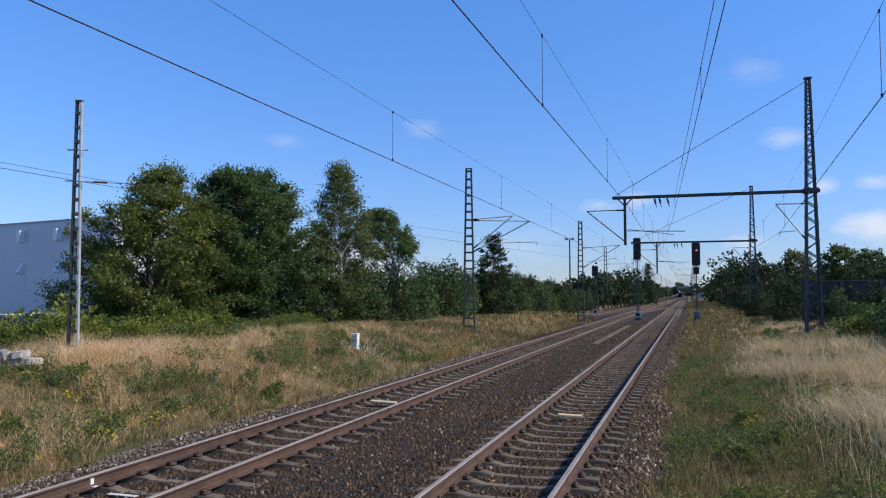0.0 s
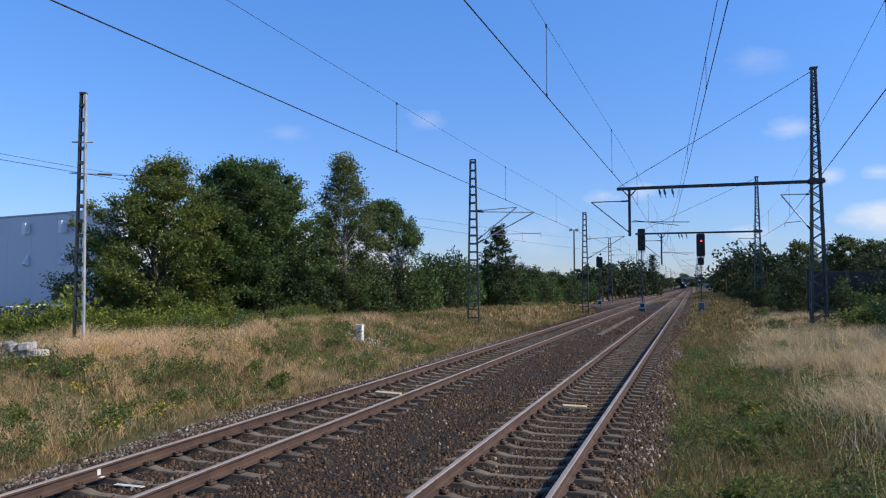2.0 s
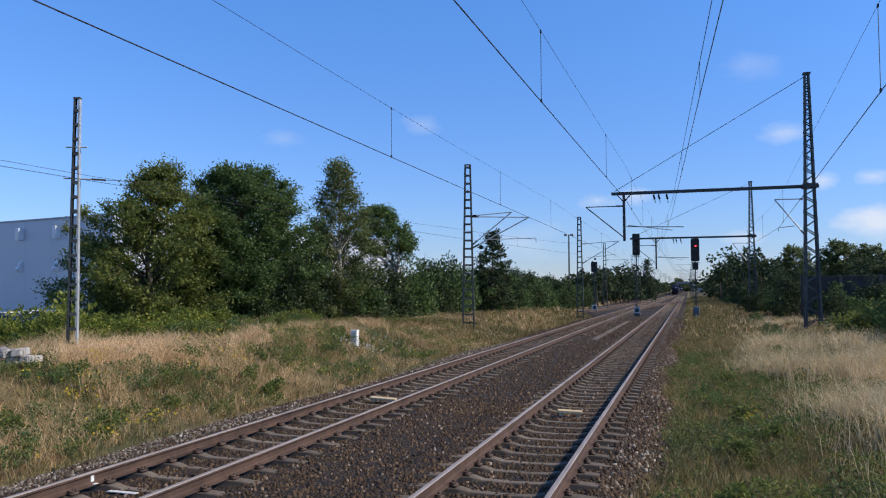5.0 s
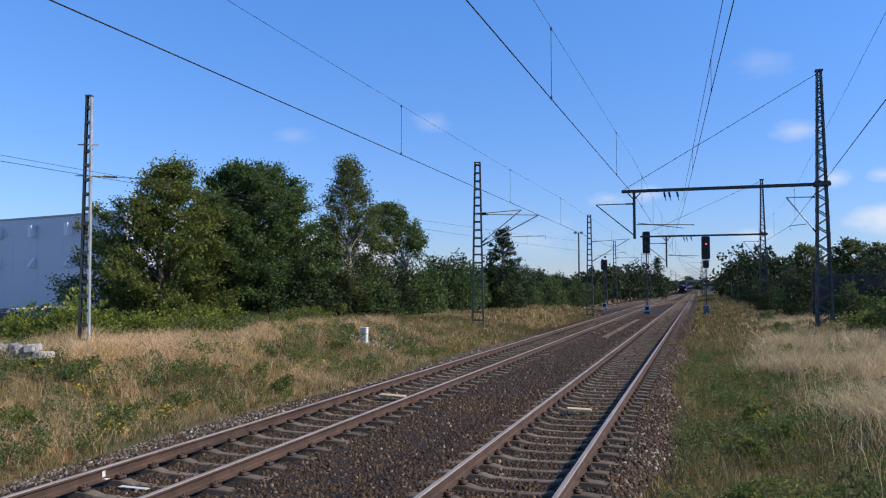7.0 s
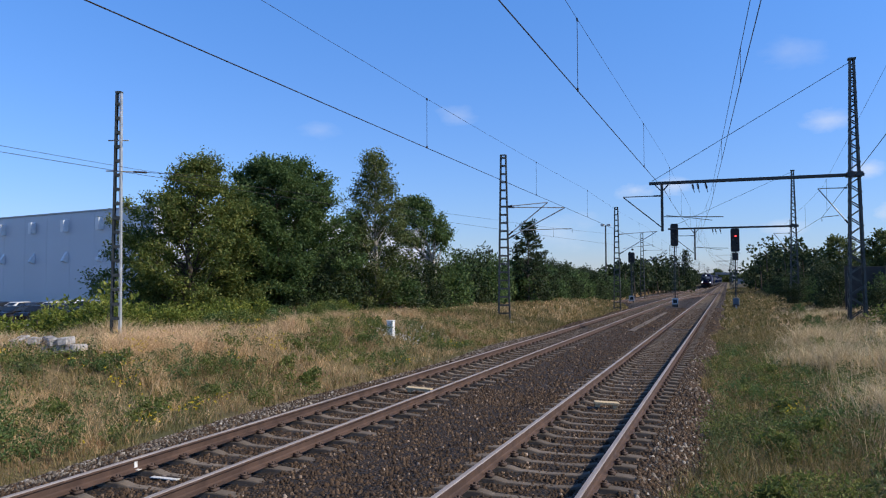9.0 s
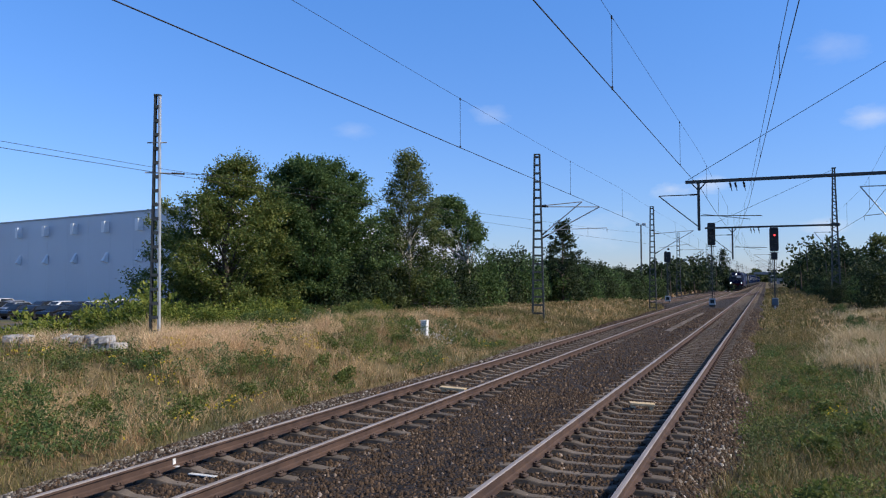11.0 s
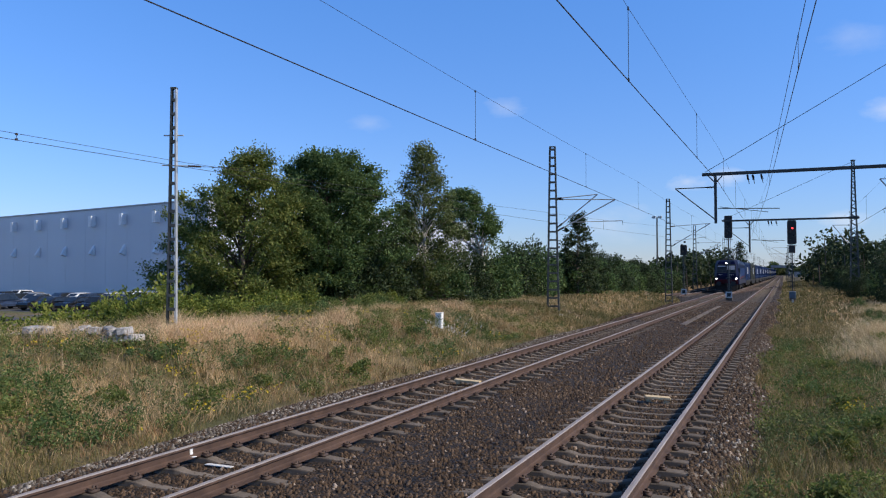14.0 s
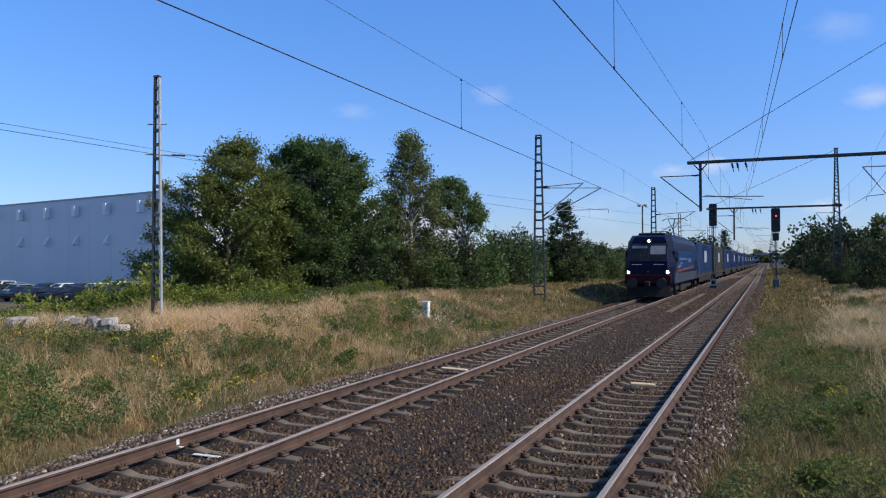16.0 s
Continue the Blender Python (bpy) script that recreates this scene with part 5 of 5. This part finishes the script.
# ---- warehouse and parked cars ----
WALL_BLUE = plain("light blue-grey metal cladding", (0.50, 0.54, 0.60), (0.56, 0.60, 0.66), 0.15, 0.45, 0.1, 0.05, 8, (0.6, 1, 0.05))
WALL_HOOD = plain("white sheet metal", (0.72, 0.74, 0.76), (0.8, 0.82, 0.84), 2, 0.45)
hall = thing("warehouse", pose(-73.8, 77.5, 0, 0, 0, -11.9), "long windowless warehouse clad in blue-grey metal panels", "warehouse")
x_end, x_far, hall_h = 9.0, -130.0, 11.45
i = 0
x = x_far
while x < x_end - 0.1:
    part("wall_panel", box(B(), x + 0.01, min(x + 5.3, x_end) - 0.01, 0, 0.3, -1.5, hall_h, 0.012), WALL_BLUE, hall)
    x += 5.3
part("wall", box(B(), x_far, x_end, 0.31, 60, -1.5, hall_h - 0.1), WALL_BLUE, hall)
part("roof_edge", box(B(), x_far - 0.1, x_end + 0.1, -0.12, 60.1, hall_h, hall_h + 0.22, 0.02), plain("grey roof flashing", (0.3, 0.32, 0.35), (0.36, 0.38, 0.41), 2, 0.5), hall)
x = 6.4
while x > x_far + 2:
    part("upper_hood", box(B(), x - 0.36, x + 0.36, -0.75, 0.0, 9.0, 10.55, 0.03), WALL_HOOD, hall)
    bm = B()
    vs = [bm.verts.new(p) for p in ((x - 0.3, -0.02, 6.4), (x + 0.3, -0.02, 6.4), (x + 0.3, -0.75, 5.15), (x - 0.3, -0.75, 5.15), (x - 0.3, -0.02, 4.85), (x + 0.3, -0.02, 4.85))]
    for f in ((0, 3, 2, 1), (3, 4, 5, 2), (0, 4, 3), (1, 2, 5), (0, 1, 5, 4)):
        bm.faces.new([vs[k] for k in f])
    bmesh.ops.recalc_face_normals(bm, faces=bm.faces)
    part("lower_hood", bm, WALL_HOOD, hall)
    x -= 7.6

yard = part("car_park", box(B(), -170, -44, 44, 77.4, -2.0, -1.4), plain("grey asphalt", (0.045, 0.045, 0.047), (0.075, 0.075, 0.075), 0.6, 0.9, 0, 0.4, 30))
tagged(yard, "grey asphalt car park in front of the warehouse", "car park", kind="structure")

GLASS = plain("dark car glass", (0.012, 0.015, 0.018), (0.02, 0.024, 0.028), 3, 0.08)
TYRE = plain("black tyre rubber", (0.015, 0.015, 0.015), (0.025, 0.025, 0.025), 8, 0.85)


def car(x, y, turn, paint, label, tall=1.46):
    th = thing("car", pose(x, y, -1.4, 0, 0, turn), label, "car", "parked cars")
    prof = [(-2.15, 0.35), (-2.2, 0.62), (-2.1, 0.86), (-1.25, 0.95), (-0.55, tall - 0.02), (0.2, tall), (1.15, tall - 0.06), (1.8, 0.98), (2.15, 0.92), (2.2, 0.5), (2.1, 0.3)]
    bm = B()
    rows = []
    for s, k in ((-0.86, 0.0), (-0.82, 1.0), (0.82, 1.0), (0.86, 0.0)):
        rows.append([bm.verts.new((px, (s if pz < 1.0 else s * 0.82), pz if k else min(pz, 0.9) * 0.97)) for px, pz in prof])
    n = len(prof)
    for a, b in zip(rows, rows[1:]):
        for j in range(n):
            bm.faces.new((a[j], a[(j + 1) % n], b[(j + 1) % n], b[j]))
    bm.faces.new(rows[0][::-1])
    bm.faces.new(rows[-1])
    bmesh.ops.recalc_face_normals(bm, faces=bm.faces)
    part("body", bm, paint, th)
    for s in (-1, 1):
        bm = B()
        bm.faces.new([bm.verts.new(p) for p in ((-1.05, s * 0.835, 1.0), (1.5, s * 0.835, 1.0), (1.02, s * 0.70, tall - 0.1), (-0.45, s * 0.70, tall - 0.08))])
        part("side_window", bm, GLASS, th)
    for (xa, za, xb, zb) in ((-1.22, 0.985, -0.6, tall - 0.06), (1.74, 1.04, 1.2, tall - 0.1)):
        bm = B()
        d = -0.03 if xa < 0 else 0.03
        bm.faces.new([bm.verts.new(p) for p in ((xa + d, -0.62, za), (xa + d, 0.62, za), (xb + d, 0.58, zb), (xb + d, -0.58, zb))])
        part("windscreen", bm, GLASS, th)
    for wx in (-1.35, 1.35):
        for s in (-1, 1):
            part("wheel", disc(B(), (wx, s * 0.78, 0.32), (0, 1, 0), 0.32, 0.2, 16), TYRE, th)
    return th


PAINTS = [(plain("black car paint", (0.012, 0.012, 0.014), (0.02, 0.02, 0.022), 2, 0.2), "black parked car"), (plain("white car paint", (0.75, 0.75, 0.75), (0.8, 0.8, 0.8), 2, 0.25), "white parked car"),
          (plain("silver car paint", (0.4, 0.41, 0.42), (0.46, 0.47, 0.48), 2, 0.25, 0.5), "silver parked car"), (plain("dark blue car paint", (0.02, 0.03, 0.06), (0.03, 0.045, 0.08), 2, 0.2), "dark blue parked car")]
rng = random.Random(12)
for row, yy in enumerate((57.0, 63.0, 69.5)):
    for i in range(12):
        paint, lab = PAINTS[rng.choice((0, 0, 0, 0, 2, 3, 3, 3) if row < 2 else (0, 0, 1, 1, 2, 3))]
        if rng.random() < 0.12:
            continue
        car(-57 - i * 2.75 - row * 5.5, yy, 90 + rng.choice((0, 180)) + rng.uniform(-2, 2), paint, lab + " on the car park by the warehouse", rng.choice((1.45, 1.5, 1.68)))

# fence on the bank
FENCE = plain("dark noise barrier boards", (0.035, 0.033, 0.03), (0.065, 0.06, 0.055), 1.5, 0.9)
fence = thing("fence", pose(0, 0, 0), "dark boarded fence with pale posts on the bank", "fence")
for i in range(9):
    x0, y0 = 7.2 + i * 2.3, 56.0
    z0 = 3.24
    part("panel", box(B(), x0 + 0.1, x0 + 2.2, y0 - 0.03, y0 + 0.03, z0 - 3.4, z0, 0.01), FENCE, fence)
    part("post", box(B(), x0 - 0.1, x0 + 0.1, y0 - 0.12, y0 + 0.08, z0 - 3.6, z0 + 0.06), SLEEPER if i in (1, 2, 4) else FENCE, fence)

# road bridge and station far down the line
FAR_CONC = plain("far pale concrete", (0.2, 0.21, 0.22), (0.27, 0.28, 0.29), 0.5, 0.9)
bridge = thing("road_bridge", pose(0, 640, 0), "pale road bridge crossing the line far away", "bridge")
part("deck", box(B(), -9, 4, -4, 4, 6.4, 7.4, 0.1), FAR_CONC, bridge)
for x in (-8.4, 3.4):
    part("pier", box(B(), x - 0.6, x + 0.6, -3, 3, -0.5, 6.4, 0.1), FAR_CONC, bridge)
part("parapet", box(B(), -9, 4, -4.1, -3.9, 7.4, 8.2), FAR_CONC, bridge)
shelter = thing("station_building", pose(7, 470, -0.3), "small pale station building far down the line", "building")
part("wall", box(B(), -1.6, 1.6, -8, 8, 0, 3.4), CONCRETE, shelter)
part("roof", box(B(), -1.9, 1.9, -8.4, 8.4, 3.4, 3.7), STEEL_DARK, shelter)


# ---- goods train ----
def clearcoat(name, dark, light, rough=0.28):
    def build(n, l, b):
        c = ramp(n, l, noisy(n, l, 1.2, 5), [(0.3, dark), (0.7, light)])
        l.new(c, b.inputs["Base Color"])
        b.inputs["Roughness"].default_value = rough
        b.inputs["Specular IOR Level"].default_value = 0.12
    return material(name, build)


LOCO_BLUE = clearcoat("deep blue locomotive paint", (0.002, 0.0032, 0.02), (0.003, 0.005, 0.03), 0.4)
LOCO_SIDE = clearcoat("bright blue locomotive paint", (0.008, 0.026, 0.1), (0.013, 0.04, 0.14), 0.3)
LOCO_DARK = clearcoat("dark red buffer beam paint", (0.045, 0.004, 0.006), (0.06, 0.006, 0.009), 0.4)
LOCO_GREY = clearcoat("pale grey locomotive paint", (0.035, 0.042, 0.07), (0.055, 0.062, 0.095), 0.4)
STREAK = clearcoat("orange-red stripe paint", (0.16, 0.04, 0.03), (0.2, 0.06, 0.04), 0.35)
UNDER = plain("grimy running gear", (0.01, 0.009, 0.008), (0.024, 0.021, 0.018), 4, 0.8, 0.2)
HEADLIGHT = glow("lit headlamp", (1.0, 0.97, 0.9), 16.0)
BOX_BLUE = clearcoat("blue tarpaulin", (0.013, 0.03, 0.088), (0.02, 0.043, 0.118), 0.55)
BOX_OLIVE = clearcoat("olive grey tarpaulin", (0.038, 0.042, 0.034), (0.053, 0.057, 0.047), 0.5)
PALE_BLUE = clearcoat("pale blue lettering paint", (0.07, 0.11, 0.2), (0.09, 0.14, 0.24), 0.35)
BOX_WHITE = plain("white label panel", (0.3, 0.34, 0.4), (0.4, 0.44, 0.5), 2, 0.5)


def wheelset(parent, y, name="wheelset"):
    bm = B()
    for s in (-1, 1):
        disc(bm, (s * 0.75, y, 0.46), (1, 0, 0), 0.46, 0.13, 20)
    tube(bm, [(-0.75, y, 0.46), (0.75, y, 0.46)], 0.08, 8)
    part(name, bm, UNDER, parent)


def loft(bm, sections):
    """Skin over cross-sections of equal point count, closed at both ends."""
    rings = [[bm.verts.new(p) for p in s] for s in sections]
    n = len(rings[0])
    for a, b in zip(rings, rings[1:]):
        for j in range(n):
            bm.faces.new((a[j], a[(j + 1) % n], b[(j + 1) % n], b[j]))
    bm.faces.new(rings[0][::-1])
    bm.faces.new(rings[-1])
    bmesh.ops.recalc_face_normals(bm, faces=bm.faces)
    return bm


def locomotive():
    """Front buffers at y = 0, the body behind it towards +y."""
    th = thing("locomotive", Matrix(), "deep blue electric locomotive with three lit headlamps hauling a goods train", "locomotive")
    L = 18.9
    half = 1.49
    # raked nose with cut-away corners
    body = B()
    prof = [(0.50, 0.95), (0.42, 1.25), (0.48, 2.0), (0.62, 2.35), (1.14, 3.62), (1.36, 3.92), (1.75, 4.04)]
    rings = []
    for y, z in prof:
        w = half if z < 2.4 else half - 0.13 * (z - 2.4) / 1.64 - (0.12 if z > 3.9 else 0)
        c = 0.34
        rings.append([body.verts.new(p) for p in ((-w, L - y - 0.0, z), (-w, y + c + 0.25, z), (-w + c, y, z), (w - c, y, z), (w, y + c + 0.25, z), (w, L - y, z))])
    for a, b in zip(rings, rings[1:]):
        for j in range(6):
            body.faces.new((a[j], a[(j + 1) % 6], b[(j + 1) % 6], b[j]))
    body.faces.new(rings[0][::-1])
    body.faces.new(rings[-1])
    bmesh.ops.recalc_face_normals(body, faces=body.faces)
    part("body", body, LOCO_BLUE, th)
    # windscreen, two panes on the raked front
    def on_front(x0, x1, z0, z1, out=0.025):
        def fy(z):
            return np.interp(z, [p[1] for p in prof], [p[0] for p in prof]) - out
        bm = B()
        a = [bm.verts.new(p) for p in ((x0, fy(z0), z0), (x1, fy(z0), z0), (x1, fy(z1), z1), (x0, fy(z1), z1))]
        f = bm.faces.new(a)
        r = bmesh.ops.extrude_face_region(bm, geom=[f])
        bmesh.ops.translate(bm, vec=(0, 0.06, 0), verts=[v for v in r["geom"] if isinstance(v, bmesh.types.BMVert)])
        bmesh.ops.recalc_face_normals(bm, faces=bm.faces)
        return bm
    part("windscreen_band", on_front(-1.13, 1.13, 2.4, 3.5, 0.012), BLACK, th, "black band round the windscreen")
    part("windscreen", on_front(-1.08, -0.04, 2.5, 3.42), GLASS, th)
    part("windscreen", on_front(0.04, 1.08, 2.5, 3.42), GLASS, th)
    for s in (-1, 1):
        part("sun_blind", on_front(0.1 if s > 0 else -1.02, 1.02 if s > 0 else -0.1, 2.82 if s > 0 else 3.2, 3.36, 0.035), plain("grey sun blind", (0.2, 0.22, 0.26), (0.26, 0.28, 0.32), 3, 0.6), th)
        part("wiper", tube(B(), [(s * 0.45, 0.62, 2.36), (s * 0.5, 0.72, 2.9)], 0.008, 5), BLACK, th)
        part("grab_rail", tube(B(), [(s * 0.35, 0.42, 2.18), (s * 0.95, 0.42, 2.18)], 0.02, 6), STEEL_PALE, th)
        lamp = part("headlamp_housing", disc(B(), (s * 1.18, 0.52, 1.7), (0, -1, 0), 0.15, 0.26, 16), BLACK, th)
        part("headlamp", disc(B(), (s * 1.18, 0.375, 1.7), (0, -1, 0), 0.08, 0.03, 16), HEADLIGHT, lamp, "lit white headlamp")
        part("buffer", disc(disc(B(), (s * 0.875, 0.15, 1.05), (0, 1, 0), 0.11, 0.7, 14), (s * 0.875, -0.15, 1.05), (0, 1, 0), 0.3, 0.06, 18), BLACK, th)
        part("mirror", box(B(), s * 1.5 - 0.03, s * 1.5 + 0.03, 1.35, 1.5, 2.6, 3.05), BLACK, th)
    top = part("headlamp_housing", disc(B(), (0, 1.1, 3.66), (0, -1, 0), 0.17, 0.3, 16), BLACK, th)
    part("headlamp", disc(B(), (0, 0.935, 3.66), (0, -1, 0), 0.075, 0.03, 16), HEADLIGHT, top, "lit white headlamp")
    part("front_skirt", box(B(), -1.4, 1.4, 0.36, 0.5, 1.02, 1.56, 0.04), LOCO_DARK, th, "dark red band across the nose")
    part("emblem", disc(B(), (0, 0.40, 1.75), (0, -1, 0), 0.09, 0.05, 12), LOCO_GREY, th)
    part("coupling", box(B(), -0.14, 0.14, -0.05, 0.45, 0.85, 1.15, 0.03), UNDER, th)
    bm = B()
    loft(bm, [[(-1.3, 0.55, 0.2), (0, 0.25, 0.2), (1.3, 0.55, 0.2), (1.3, 0.65, 0.2), (0, 0.4, 0.2), (-1.3, 0.65, 0.2)],
              [(-1.35, 0.6, 0.85), (0, 0.42, 0.85), (1.35, 0.6, 0.85), (1.35, 0.7, 0.85), (0, 0.52, 0.85), (-1.35, 0.7, 0.85)]])
    part("snow_plough", bm, UNDER, th)
    # side panels
    for s in (-1, 1):
        w = s * 1.492
        part("side_panel", box(B(), min(w, w + s * 0.012), max(w, w + s * 0.012), 3.4, L - 3.4, 1.75, 3.05, 0.003), LOCO_SIDE, th)
        part("lower_panel", box(B(), min(w, w + s * 0.010), max(w, w + s * 0.010), 1.6, L - 1.6, 1.0, 1.62, 0.003), LOCO_GREY, th, "pale grey lower panel")
        bm = B()
        beam(bm, (w + s * 0.02, 3.2, 1.72), (w + s * 0.02, 14.5, 1.98), 0.008, 0.14)
        part("stripe", bm, STREAK, th, "thin orange-red stripe")
        for k, (y0, y1, z0, z1) in enumerate(((4.2, 5.6, 2.45, 2.62), (5.9, 7.6, 2.45, 2.62), (8.0, 9.1, 2.45, 2.62), (4.2, 6.4, 2.2, 2.3), (10.2, 12.6, 2.3, 2.6))):
            part("lettering_bar", box(B(), min(w + s * 0.012, w + s * 0.018), max(w + s * 0.012, w + s * 0.018), y0, y1, z0, z1), PALE_BLUE, th)
        part("white_wedge", beam(B(), (w + s * 0.016, 3.1, 1.98), (w + s * 0.016, 5.2, 2.1), 0.008, 0.2), PALE_BLUE, th, "pale flash behind the cab")
        for y0 in (1.75, 2.2):
            part("step_ladder", box(B(), s * 1.4 - 0.06, s * 1.4 + 0.06, y0, y0 + 0.06, 0.35, 1.0), UNDER, th)
        part("handrail", tube(B(), [(w + s * 0.05, 2.28, 1.1), (w + s * 0.05, 2.28, 2.3)], 0.015, 6), STEEL_PALE, th)
        part("cab_door", box(B(), min(w, w + s * 0.02), max(w, w + s * 0.02), 2.35, 3.05, 1.15, 3.0, 0.004), LOCO_BLUE, th)
        part("cab_window", box(B(), min(w, w + s * 0.026), max(w, w + s * 0.026), 2.42, 2.98, 2.3, 2.9, 0.004), GLASS, th)
        part("side_window", box(B(), min(w - s * 0.03, w + s * 0.0), max(w - s * 0.03, w + s * 0.004), 1.45, 2.15, 2.45, 3.05), GLASS, th)
        for i in range(9):
            part("roof_grille", box(B(), s * 1.33 - 0.05, s * 1.33 + 0.05, 3.6 + i * 1.32, 4.7 + i * 1.32, 3.4, 3.72), LOCO_GREY, th)
        for y0 in (3.1, 12.0):
            part("bogie_frame", box(B(), s * 1.08 - 0.08, s * 1.08 + 0.08, y0 - 0.4, y0 + 4.1, 0.42, 0.85, 0.05), UNDER, th)
        part("underbody", box(B(), s * 0.6 - 0.65, s * 0.6 + 0.65, 7.6, 11.4, 0.3, 0.95, 0.06), UNDER, th)
    for y in (3.5, 6.1, 12.8, 15.4):
        wheelset(th, y)
    # roof gear
    part("roof_cover", box(B(), -0.85, 0.85, 2.3, 5.6, 4.02, 4.22, 0.08), UNDER, th)
    part("roof_cover", box(B(), -1.0, 1.0, 7.4, 14.6, 4.02, 4.2, 0.08), LOCO_GREY, th)
    for x in (-0.55, 0.55):
        part("roof_insulator", insulator(B(), (x, 6.2, 4.02), (x, 6.2, 4.4), 0.1, 5), PORCELAIN, th)
    part("roof_bar", tube(B(), [(-0.55, 6.2, 4.42), (0.55, 6.2, 4.42), (0.55, 14.0, 4.42)], 0.025, 6), WIRE, th)
    pan = part("pantograph", tube(B(), [(0, 15.6, 4.2), (0, 14.3, 4.9), (0, 15.6, 5.72)], 0.055, 6), STEEL_DARK, th)
    part("upper_arm", tube(tube(B(), [(0, 14.3, 4.85), (-0.5, 15.6, 5.72)], 0.03, 6), [(0, 14.3, 4.85), (0.5, 15.6, 5.72)], 0.03, 6), STEEL_DARK, pan)
    part("head", tube(B(), [(-0.97, 15.6, 5.6), (-0.7, 15.6, 5.78), (0.7, 15.6, 5.78), (0.97, 15.6, 5.6)], 0.035, 6), STEEL_DARK, pan)
    part("base", box(B(), -0.6, 0.6, 14.8, 16.4, 4.0, 4.22), STEEL_DARK, pan)
    return th


def wagon(length):
    th = thing("flat_wagon", pose(0, 0, -60), "low flat goods wagon carrying a tarpaulin-sided load body", "goods wagon", "wagons of the train")
    part("deck", box(B(), -1.35, 1.35, 0.55, length - 0.55, 0.92, 1.16, 0.03), UNDER, th)
    for s in (-1, 1):
        part("side_sill", box(B(), s * 1.2 - 0.1, s * 1.2 + 0.1, 3.2, length - 3.2, 0.52, 0.95, 0.03), UNDER, th)
        for y in (0.15, length - 0.15):
            part("buffer", disc(B(), (s * 0.875, y, 1.02), (0, 1, 0), 0.2, 0.5, 12), UNDER, th)
        for y0 in (1.9, length - 4.3):
            part("bogie_frame", box(B(), s * 0.98 - 0.07, s * 0.98 + 0.07, y0, y0 + 2.4, 0.36, 0.66, 0.04), UNDER, th)
    for y in (2.2, 4.0, length - 4.0, length - 2.2):
        wheelset(th, y)
    return th


def load_body(length, skin, label):
    th = thing("load_body", pose(0, 0, -60), label, "load body", "loads of the train")
    part("shell", box(B(), -1.26, 1.26, 0.7, length - 0.7, 1.17, 3.98, 0.04), skin, th)
    for s in (-1, 1):
        n = 15
        for i in range(n + 1):
            y = 0.8 + (length - 1.6) * i / n
            part("rib", box(B(), s * 1.268 - 0.012, s * 1.268 + 0.012, y - 0.05, y + 0.05, 1.2, 3.9), skin, th)
        part("top_rail", box(B(), s * 1.27 - 0.03, s * 1.27 + 0.03, 0.68, length - 0.68, 3.86, 4.02), skin, th)
        part("bottom_rail", box(B(), s * 1.27 - 0.03, s * 1.27 + 0.03, 0.68, length - 0.68, 1.16, 1.3), UNDER, th)
        part("label_panel", box(B(), s * 1.305 - 0.008, s * 1.305 + 0.008, length * 0.5 - 1.5, length * 0.5 + 1.3, 2.25, 3.35), BOX_WHITE, th, "white panel on the side")
    return th


loco = locomotive()
WAGON_L, WAGONS = 21.0, 17
first_wagon = wagon(WAGON_L)
bodies = [load_body(WAGON_L, BOX_BLUE, "long blue tarpaulin-sided load body with a white panel"), load_body(WAGON_L, BOX_OLIVE, "long olive-grey tarpaulin-sided load body with a white panel")]
train = [(loco, 0.0, 18.9)]
for i in range(WAGONS):
    w = first_wagon if i == 0 else copy_thing(first_wagon, pose(0, 0, 0))
    src = bodies[1] if i in (1, 8) else bodies[0]
    b = src if i in (0, 1) else copy_thing(src, pose(0, 0, 0))
    off = 19.2 + i * (WAGON_L + 0.1)
    train += [(w, off, WAGON_L), (b, off, WAGON_L)]


TRAIN_END_Y, TRAIN_SPEED = 48.8, 28.0     # where the buffers stand at the end, metres a second


def motions():
    times = [i * 0.5 for i in range(33)]
    for ob, off, length in train:
        rows = []
        for t in times:
            y0 = TRAIN_END_Y + TRAIN_SPEED * (16.0 - t) + off
            x0, x1 = left_track_x(y0 + length * 0.15), left_track_x(y0 + length * 0.85)
            turn = -math.degrees(math.atan2(x1 - x0, length * 0.7))
            rows.append((t, pose(x0 - (x1 - x0) * 0.2, y0, 0, 0, 0, turn)))
        walk(ob, rows)


motions()
